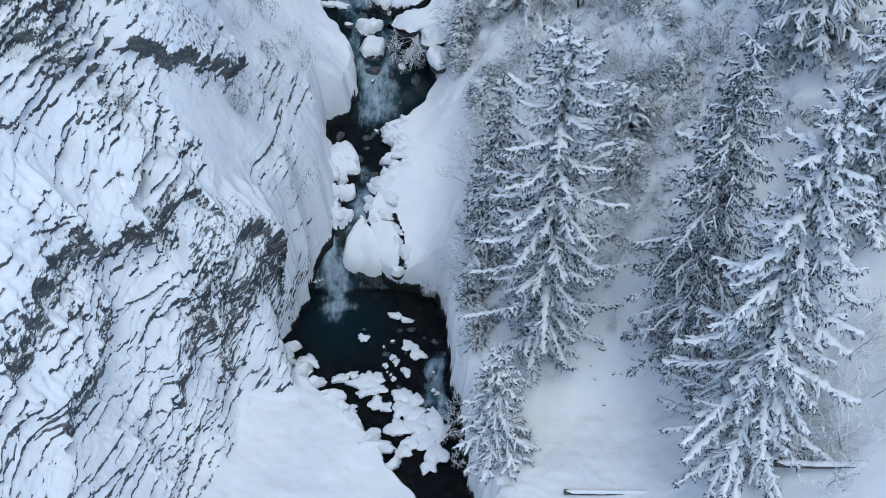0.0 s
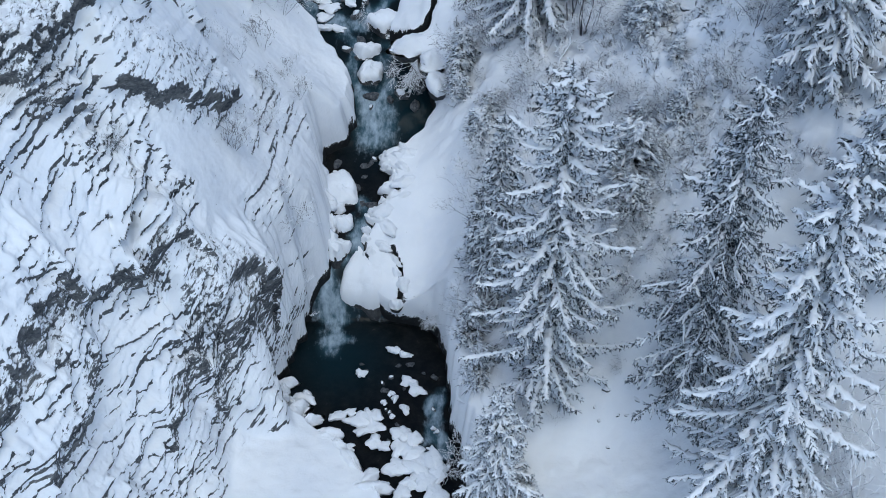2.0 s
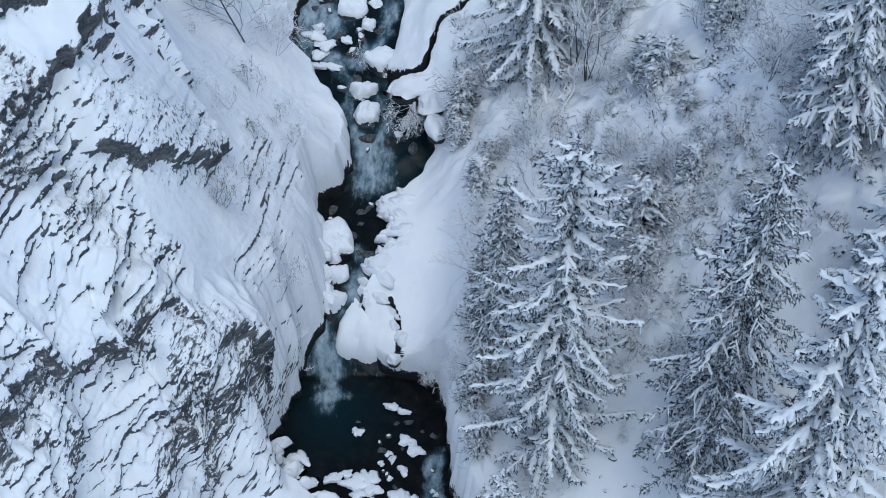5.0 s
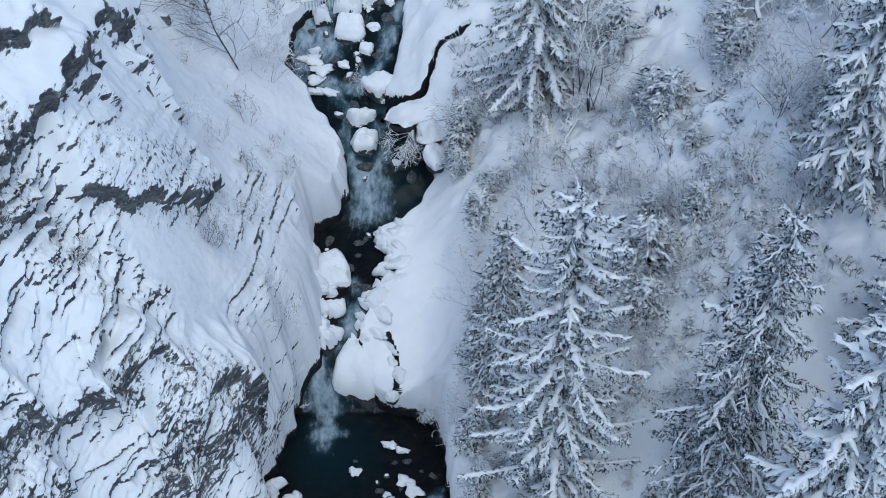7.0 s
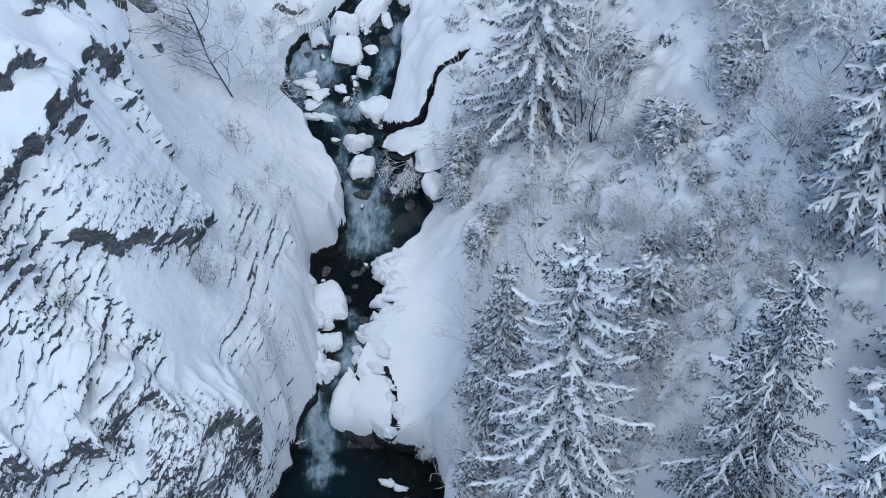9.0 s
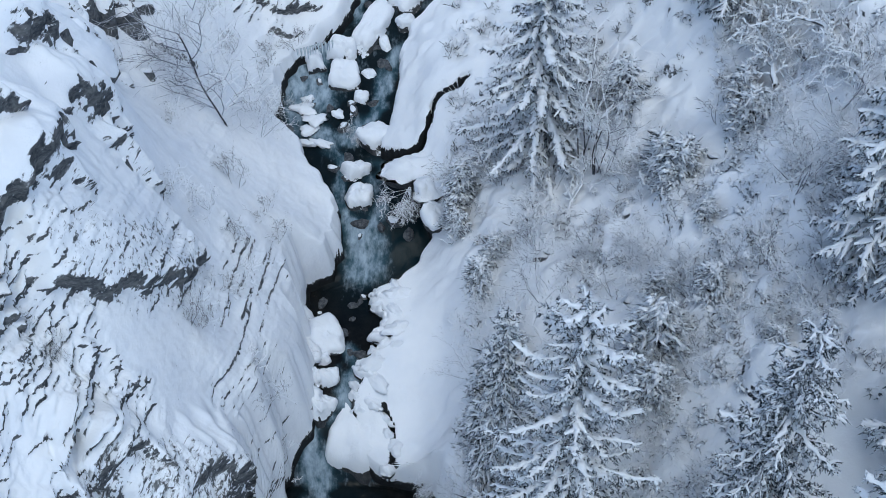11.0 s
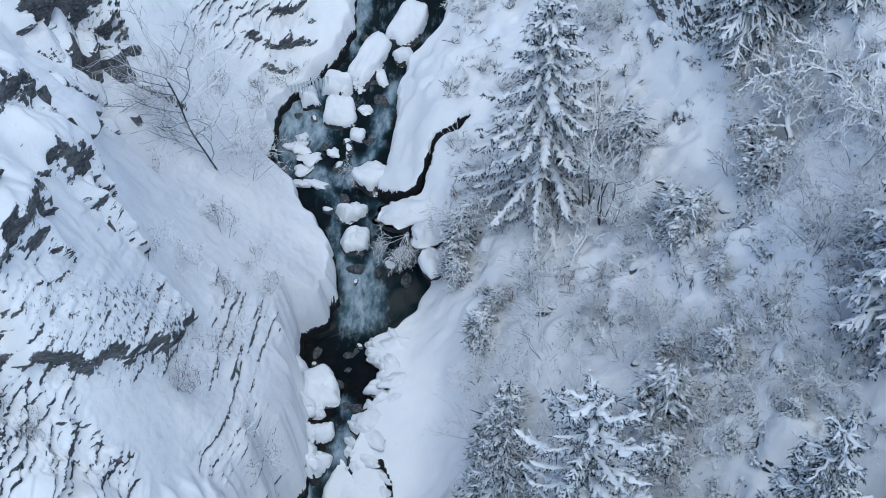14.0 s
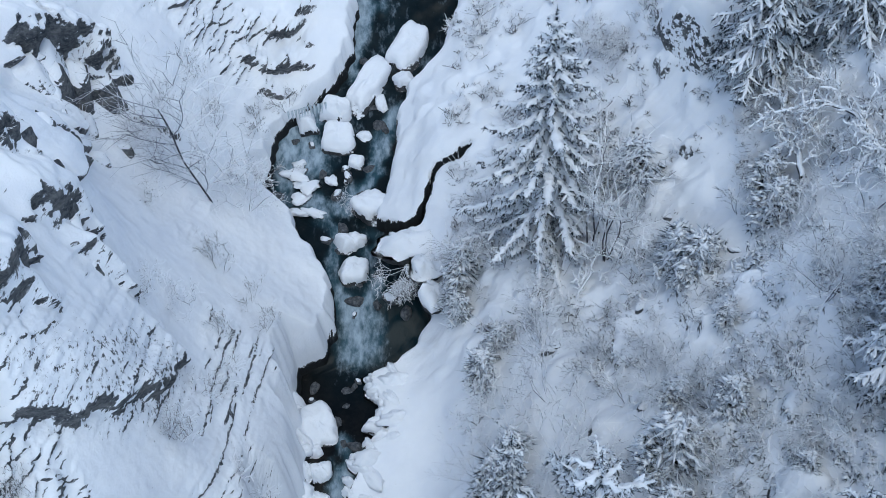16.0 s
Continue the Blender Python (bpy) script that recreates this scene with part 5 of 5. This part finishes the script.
for kind, x, y, size in [("tall", 14.5, 50.1, 1.1), ("tall", 16.3, 48.5, 1.2), ("tall", 10.7, 48.1, 0.9), ("low", 13.5, 47.4, 1.4), ("tall", 11.9, 48.5, 0.9), ("low", 15.0, 46.3, 1.3),
                         ("tall", 5.1, 48.7, 1.3), ("low", 3.3, 51.4, 1.5), ("low", 1.7, 52.2, 1.2), ("tree", 6.8, 58.1, 1.0), ("tree", 7.5, 57.4, 0.9), ("low", 2.2, 61.4, 1.6),
                         ("low", 1.3, 60.5, 1.3), ("low", 3.2, 59.3, 1.6), ("low", 8.8, 50.2, 1.3), ("tall", 13.7, 53.3, 0.9), ("tall", 16.2, 52.7, 1.2), ("low", 15.4, 51.5, 1.6),
                         ("low", 10.7, 46.0, 1.3), ("tall", 12.2, 45.2, 0.8), ("low", 10.7, 52.1, 1.1), ("low", 7.9, 50.3, 1.3), ("low", 6.9, 51.8, 1.2), ("tall", 4.8, 51.9, 1.1),
                         ("tall", 1.6, 50.2, 0.8), ("low", 2.0, 45.2, 1.2), ("tall", 1.3, 43.1, 0.8), ("low", 8.7, 41.9, 1.0), ("tall", 8.4, 43.6, 0.8), ("low", 8.6, 38.8, 0.7),
                         ("low", 10.1, 38.2, 0.9), ("low", 9.5, 45.2, 1.3), ("tall", 10.6, 40.5, 0.8), ("tall", 15.5, 30.9, 1.1), ("tall", 17.0, 30.4, 1.2), ("tall", 18.1, 32.2, 1.2),
                         ("low", 16.3, 29.4, 1.5), ("tall", 17.5, 34.4, 1.2), ("low", 5.4, 38.0, 0.8), ("low", 0.9, 39.0, 0.9), ("low", 0.9, 37.0, 0.8), ("tall", 15.0, 33.0, 1.1),
                         ("tall", 7.9, 57.2, 1.3), ("tall", 7.5, 59.4, 1.2), ("low", 4.9, 56.0, 1.1), ("tall", 14.6, 50.4, 1.1), ("low", 14.0, 51.0, 1.3), ("low", 16.9, 53.2, 1.2)]:
    shrub(kind, x, y, size)

# thickets scattered over the wooded slope, leaving its open snowfields bare
placed = 0
while placed < 80:
    x, y = 1.0 + 17 * rng_s.random(), 41.5 + 33 * rng_s.random()
    open_snow = (8.0 < x < 11.5 and 56.5 < y < 66) or (x < 7 and y > 62.5) or (x < 1.5 and y < 58) or (10.5 < x < 12.5 and 49 < y < 53 and rng_s.random() < 0.7)
    if open_snow or float(vnoise(x * 0.35, y * 0.35, 91)) < -0.25 + 0.5 * float(smooth(64, 70, y)):
        continue
    shrub("low" if rng_s.random() < 0.75 else "tall", x, y, 0.6 + 0.7 * rng_s.random())
    placed += 1

# the far bank and the cliff
shrub_models["thin"] = [shrub_model(380 + i, 4, 1.7, 0.8, 0.014, forks=3, dark=True) for i in range(3)]
shrub_models["tree"].append(shrub_model(345, 1, 7.4, 0.1, 0.06, lift=0.5, forks=3, first=(-0.16, 0.0, 1.0), joints=12, wobble=0.16, spray=0.80, fine=1.0, least=0.008))
shrub("tree", -10.7, 62.7, 1.0, "slender leafless tree standing in the snow above the rapids", model=2)
shrub("tall", -9.4, 63.8, 0.9)
shrub("tall", -10.6, 54.6, 0.8, lean=(0, 25))
for x, y, size in [(-10.3, 47.2, 0.9), (-10.0, 47.6, 0.8), (-7.7, 47.4, 0.9), (-7.9, 56.3, 0.7), (-12.8, 46.9, 0.6), (-9.2, 54.0, 0.8), (-13.7, 42.6, 0.6), (-14.6, 42.4, 0.6),
                   (-13.6, 42.2, 0.5), (-15.9, 41.2, 0.6), (-8.6, 57.3, 0.7), (-8.9, 68.4, 0.9), (-9.4, 66.9, 0.9), (-9.5, 69.8, 0.9), (-14.0, 63.6, 0.6), (-8.2, 71.6, 0.8), (-12.9, 66.5, 0.6), (-9.9, 58.2, 1.0), (-11.6, 53.2, 0.6), (-9.8, 50.6, 0.8), (-9.0, 52.0, 0.7), (-13.0, 60.4, 0.6), (-12.2, 69.4, 0.8), (-11.3, 67.6, 0.7)]:
    shrub("thin", x, y, size * 0.95, "sparse leafless shrub rooted in the snowy cliff")

# a bush that hangs out over the rapids, and a dead tree fallen down the slope
shrub_models["hanging"] = [shrub_model(360, 12, 2.0, 1.1, 0.018, lift=-0.5, forks=3, first=(-0.5, -0.9, -0.35), frosted=True)]
over = shrub("hanging", -1.55, 61.6, 0.8, "frost-white bush hanging out over the plunge pool", turn=0)
over.location.z = 8.1
snag = shrub("hanging", -0.35, 47.5, 0.42, "dead branches reaching out over the pool", turn=-40)
snag.location.z = 1.6
tangle = shrub("hanging", -4.1, 67.0, 0.5, "frosted twigs tangled over a snowy boulder", turn=-20)
tangle.location.z = 7.5
for x, y, size in [(-9.6, 66.6, 1.0), (-9.8, 65.2, 1.1)]:
    shrub("low", x, y, size, "frost-white shrub on the bank above the rapids")


def fallen_tree(way, seed, arms, reach, label, lift=0.5, girth=0.15):
    """A leaning dead tree: a trunk along way with bent arms, all under thick ridges of snow."""
    rng = np.random.default_rng(seed)
    x0, y0 = way[0]
    base = np.array([x0, y0, ground_z(x0, y0)])
    thing = tagged(new("fallen_tree"), label, "dead tree", "dead trees on the slope")
    thing.location = base
    P = np.array([np.array([x, y, ground_z(x, y) + lift + 0.25 * k]) for k, (x, y) in enumerate(way)]) - base
    f = np.linspace(0, 1, 12)
    ts = np.linspace(0, 1, len(P))
    P = np.stack([np.interp(f, ts, P[:, i]) for i in range(3)], 1) + rng.normal(0, 0.06, (12, 3))
    V, F = tube(P, np.linspace(girth, girth / 3, 12), 8)
    part("trunk", quick_mesh("trunk", V, F, bark_twig_mat, True), thing)
    laid, big = [], []

    def run(path, r):
        way_ = np.array(path)
        q = np.linspace(0, len(way_) - 1, 4 * len(way_) - 3)
        Q = np.stack([np.interp(q, np.arange(len(way_)), way_[:, c]) for c in range(3)], 1) + rng.normal(0, 0.02, (len(q), 3)) + [0, 0, r * 0.8]
        w = (0.015 + 0.06 * rng.random(len(q))) * (0.6 + r * 4)
        w[-1] *= 0.4
        laid.append((Q, w, 0.7 * w + 0.02))
        for a, b in zip(path[:-1], path[1:]):
            big.append((a, b, r, r * 0.85))
            r *= 0.9

    run(list(P), 0.65 * girth)
    for k in range(arms):
        i = 2 + int(rng.random() * 9)
        d = P[min(i + 1, 11)] - P[i - 1]
        d /= np.linalg.norm(d)
        sd = rng.normal(0, 1, 3)
        sd -= d * sd.dot(d)
        sd /= np.linalg.norm(sd)
        sd[2] = abs(sd[2]) * 0.7
        d = d * 0.6 + sd
        q, path = P[i], [P[i]]
        for j in range(6):
            d = d / np.linalg.norm(d) + rng.normal(0, 0.22, 3) + [0, 0, -0.08 * j]
            q = q + d / np.linalg.norm(d) * reach * (0.5 + 0.6 * rng.random()) / 6
            path.append(q)
            for _ in range(2 if j > 0 else 0):
                e = d / np.linalg.norm(d) * 0.5 + rng.normal(0, 0.6, 3)
                run([q, q + e * 0.22, q + e * 0.45 + rng.normal(0, 0.06, 3)], 0.018)
        run(path, 0.035)
    tagged(part("branchwork", plant_mesh("branchwork", big, bark_twig_mat), thing), kind="stuff")
    tagged(part("snow_load", quick_mesh("snow_load", *ridges(laid), snow_mat, True), thing, "thick ridges of snow on the branches"), kind="stuff")
    return thing


fallen_tree([(17.3, 51.4), (16.7, 54.0), (16.1, 56.4), (15.2, 57.6)], 11, 26, 2.0, "dead tree leaning over the slope, its bent arms thick with snow")
fallen_tree([(14.4, 55.2), (14.3, 57.2), (14.0, 59.0)], 12, 24, 1.6, "broken dead tree thickly plastered with snow", lift=0.9)
fallen_tree([(5.6, 55.0), (6.6, 56.4), (7.4, 58.0)], 13, 8, 1.1, "thin fallen tree with snow along it below a spruce", lift=0.2, girth=0.07)


def snowy_log(x, y, length, radius, turn, tilt, label):
    """A felled trunk with a ridge of snow along it."""
    thing = tagged(new("log"), label, "log", "logs in the snow")
    thing.location, thing.rotation_euler = (x, y, ground_z(x, y) + radius * 0.6), (0, radians(tilt), radians(turn))
    xs = np.linspace(-length / 2, length / 2, 14)
    bend = 0.06 * np.sin(xs * 0.9)
    V, F = tube(np.stack([xs, bend, 0 * xs], 1), [radius * (1 - 0.03 * i) for i in range(14)], 10)
    part("trunk", quick_mesh("trunk", V, F, bark_mat, True), thing)
    V, F = tube(np.stack([xs * 0.98, bend, 0 * xs + radius * 0.75], 1), [0.02] + [radius * (0.85 + 0.12 * math.sin(i * 2.1)) for i in range(12)] + [0.02], 10)
    V[:, 2] = np.maximum(V[:, 2], radius * 0.45)
    part("snow_ridge", quick_mesh("snow_ridge", V, F, snow_mat, True), thing, "ridge of fresh snow")
    return thing


snowy_log(16.9, 29.6, 6.0, 0.16, -12, -14, "felled trunk with a ridge of snow at the wood's edge")
snowy_log(7.9, 31.9, 4.6, 0.13, -4, -2, "half-buried log along the edge of the snowy bench")


def stone(x, y, size, seed):
    thing = tagged(new("stone"), "small dark stone poking through the snow", "stone", "stones in the snow")
    thing.location = (x, y, ground_z(x, y) + 0.02)
    thing.rotation_euler = (0, 0, seed * 2.4)
    V, F = ball(seed, 0.3, 9, 20.0, 4)
    part("rock", quick_mesh("rock", V * [size, size * 0.5, size * 0.55], F, bare_rock_mat, True), thing)
    part("snow_cap", quick_mesh("snow_cap", V * [size * 0.95, size * 0.5, size * 0.35] + [0, size * 0.12, size * 0.36], F, snow_mat, True), thing)


for k, (x, y, size) in enumerate([(7.75, 38.6, 0.15), (9.1, 38.0, 0.13), (7.4, 37.6, 0.09), (8.3, 37.7, 0.1), (8.7, 37.6, 0.1), (7.8, 36.6, 0.08), (10.0, 38.9, 0.14), (7.2, 38.1, 0.08),
                                  (4.9, 54.0, 0.3), (5.2, 54.1, 0.22), (8.9, 60.2, 0.25), (9.6, 60.0, 0.3), (10.0, 60.0, 0.22), (10.0, 57.7, 0.16), (10.7, 54.0, 0.35), (10.4, 53.0, 0.25), (8.7, 54.1, 0.3),
                                  (12.2, 54.6, 0.2), (13.5, 54.9, 0.25), (11.7, 45.6, 0.2), (8.4, 49.6, 0.25), (2.4, 64.5, 0.2), (1.6, 63.6, 0.2), (11.8, 46.8, 0.18), (12.6, 53.4, 0.2), (6.4, 53.2, 0.16), (7.0, 52.6, 0.16)]):
    stone(x, y, size * 1.25, 500 + k)

# icicles under the snowy lip above the rapids
for k in range(12):
    ix = -8.6 + 1.9 * k / 11 + 0.05 * math.sin(k * 7.0)
    iy = float(71.55 + 0.75 * k / 11)
    long = 0.55 + 0.35 * abs(math.sin(k * 3.7))
    ice = tagged(new("icicle"), "pale icicle hanging from the snowy ledge", "icicle", "icicles over the rapids")
    ice.location = (ix + 0.55, iy - 0.55, 9.75)
    V, F = tube([(0, 0, 0), (0.01, 0, -0.3 * long), (0, 0.01, -0.7 * long), (0, 0, -long)], [0.07, 0.055, 0.03, 0.004], 7)
    part("ice", quick_mesh("ice", V, F, ice_mat, True), ice)


# ---- undergrowth: sprigs and dead stalks that poke through the snow, past counting ----
rng_u = np.random.default_rng(77)
A_, B_, RA, RB = [], [], [], []
sprigs, stalks = (A_, B_, RA, RB), ([], [], [], [])
done = 0
while done < 1700:
    if rng_u.random() < 0.95:
        x, y = 0.6 + 18 * rng_u.random(), 36 + 40 * rng_u.random()
        thick_here = 1.5 * float(fbm(x * 0.45, y * 0.45, 3, 95)) + 0.05
        if (5.5 < x < 10.5 and y < 41) or (8.3 < x < 11.3 and 57 < y < 65):
            thick_here -= 0.75
        if x < 1.8 and 49 < y < 58:
            continue
    else:
        x, y = -16 + 9 * rng_u.random(), 44 + 28 * rng_u.random()
        thick_here = float(vnoise(x * 0.5, y * 0.5, 96)) - (0.2 if y < 54 else 0.6)
    if rng_u.random() > thick_here:
        continue
    z = ground_z(x, y) - 0.03
    A_, B_, RA, RB = stalks if rng_u.random() < 0.4 else sprigs
    tall = (0.25 + 0.85 * rng_u.random() ** 2) * (0.6 if A_ is stalks[0] else 1.0)
    for _ in range(int(4 + 5 * rng_u.random())):
        d = np.array([rng_u.normal(0, 0.7), rng_u.normal(0, 0.7), 0.8])
        d /= np.linalg.norm(d)
        p0 = np.array([x, y, z]) + rng_u.normal(0, 0.08, 3) * [1, 1, 0]
        p1 = p0 + d * tall * (0.6 + 0.5 * rng_u.random())
        A_.append(p0), B_.append(p1), RA.append(0.018), RB.append(0.013)
        for _ in range(3):
            f = 0.3 + 0.7 * rng_u.random()
            q = p0 + (p1 - p0) * f
            e = d + rng_u.normal(0, 0.6, 3)
            A_.append(q), B_.append(q + e / np.linalg.norm(e) * tall * 0.4), RA.append(0.015), RB.append(0.011)
    done += 1
tagged(new("undergrowth", quick_mesh("undergrowth", *prisms(*sprigs), twig_mat)), "frosted sprigs and stalks poking through the snow", "undergrowth", kind="stuff")
tagged(new("dead_stalks", quick_mesh("dead_stalks", *prisms(*stalks), bark_twig_mat)), "short dark stalks and heather poking through the snow", "undergrowth", kind="stuff")

# tussocks and dwarf shrubs clotted with snow, past counting
rng_t = np.random.default_rng(91)
ns, ne, nw, ss, se, sw = [], [], [], [], [], []
done = 0
while done < 480:
    x, y = 0.8 + 17.5 * rng_t.random(), 40.5 + 33 * rng_t.random()
    here = 1.4 * float(fbm(x * 0.4 + 5, y * 0.4, 3, 97)) + 0.25
    if (8.0 < x < 11.5 and 56.5 < y < 66) or (x < 7 and y > 62.5) or (x < 1.6 and y < 58):
        here -= 0.7
    if rng_t.random() > here:
        continue
    z, wide_ = ground_z(x, y), 0.2 + 0.45 * rng_t.random()
    for _ in range(int(6 + 16 * wide_)):
        r, a = wide_ * math.sqrt(rng_t.random()), 6.283 * rng_t.random()
        c = np.array([x + r * math.cos(a), y + r * math.sin(a), z + (0.05 + 0.35 * wide_ * rng_t.random()) * (1.2 - r / wide_)])
        d = rng_t.normal(0, 0.10, 3) * [1, 1, 0.4]
        ss.append(c - d), se.append(c + d), sw.append(0.04 + 0.06 * rng_t.random())
        for _ in range(5):
            e = rng_t.normal(0, 0.13, 3)
            ns.append(c - [0, 0, 0.03]), ne.append(c + [e[0], e[1], -abs(e[2]) - 0.05]), nw.append(0.022)
    done += 1
sw = np.array(sw)
V, F = spindles(ss, se, sw, sw * 0.7, rng_t, sides=4)
tagged(new("snow_tussocks", quick_mesh("snow_tussocks", V, F, snow_mat, True)), "clots of snow caught on tussocks and dwarf shrubs", "undergrowth", kind="stuff")
tagged(new("tussock_needles", quick_mesh("tussock_needles", *cones(ns, ne, nw, rng_t), needle_mat)), "dark frosted sprigs under the snow of the tussocks", "undergrowth", kind="stuff")
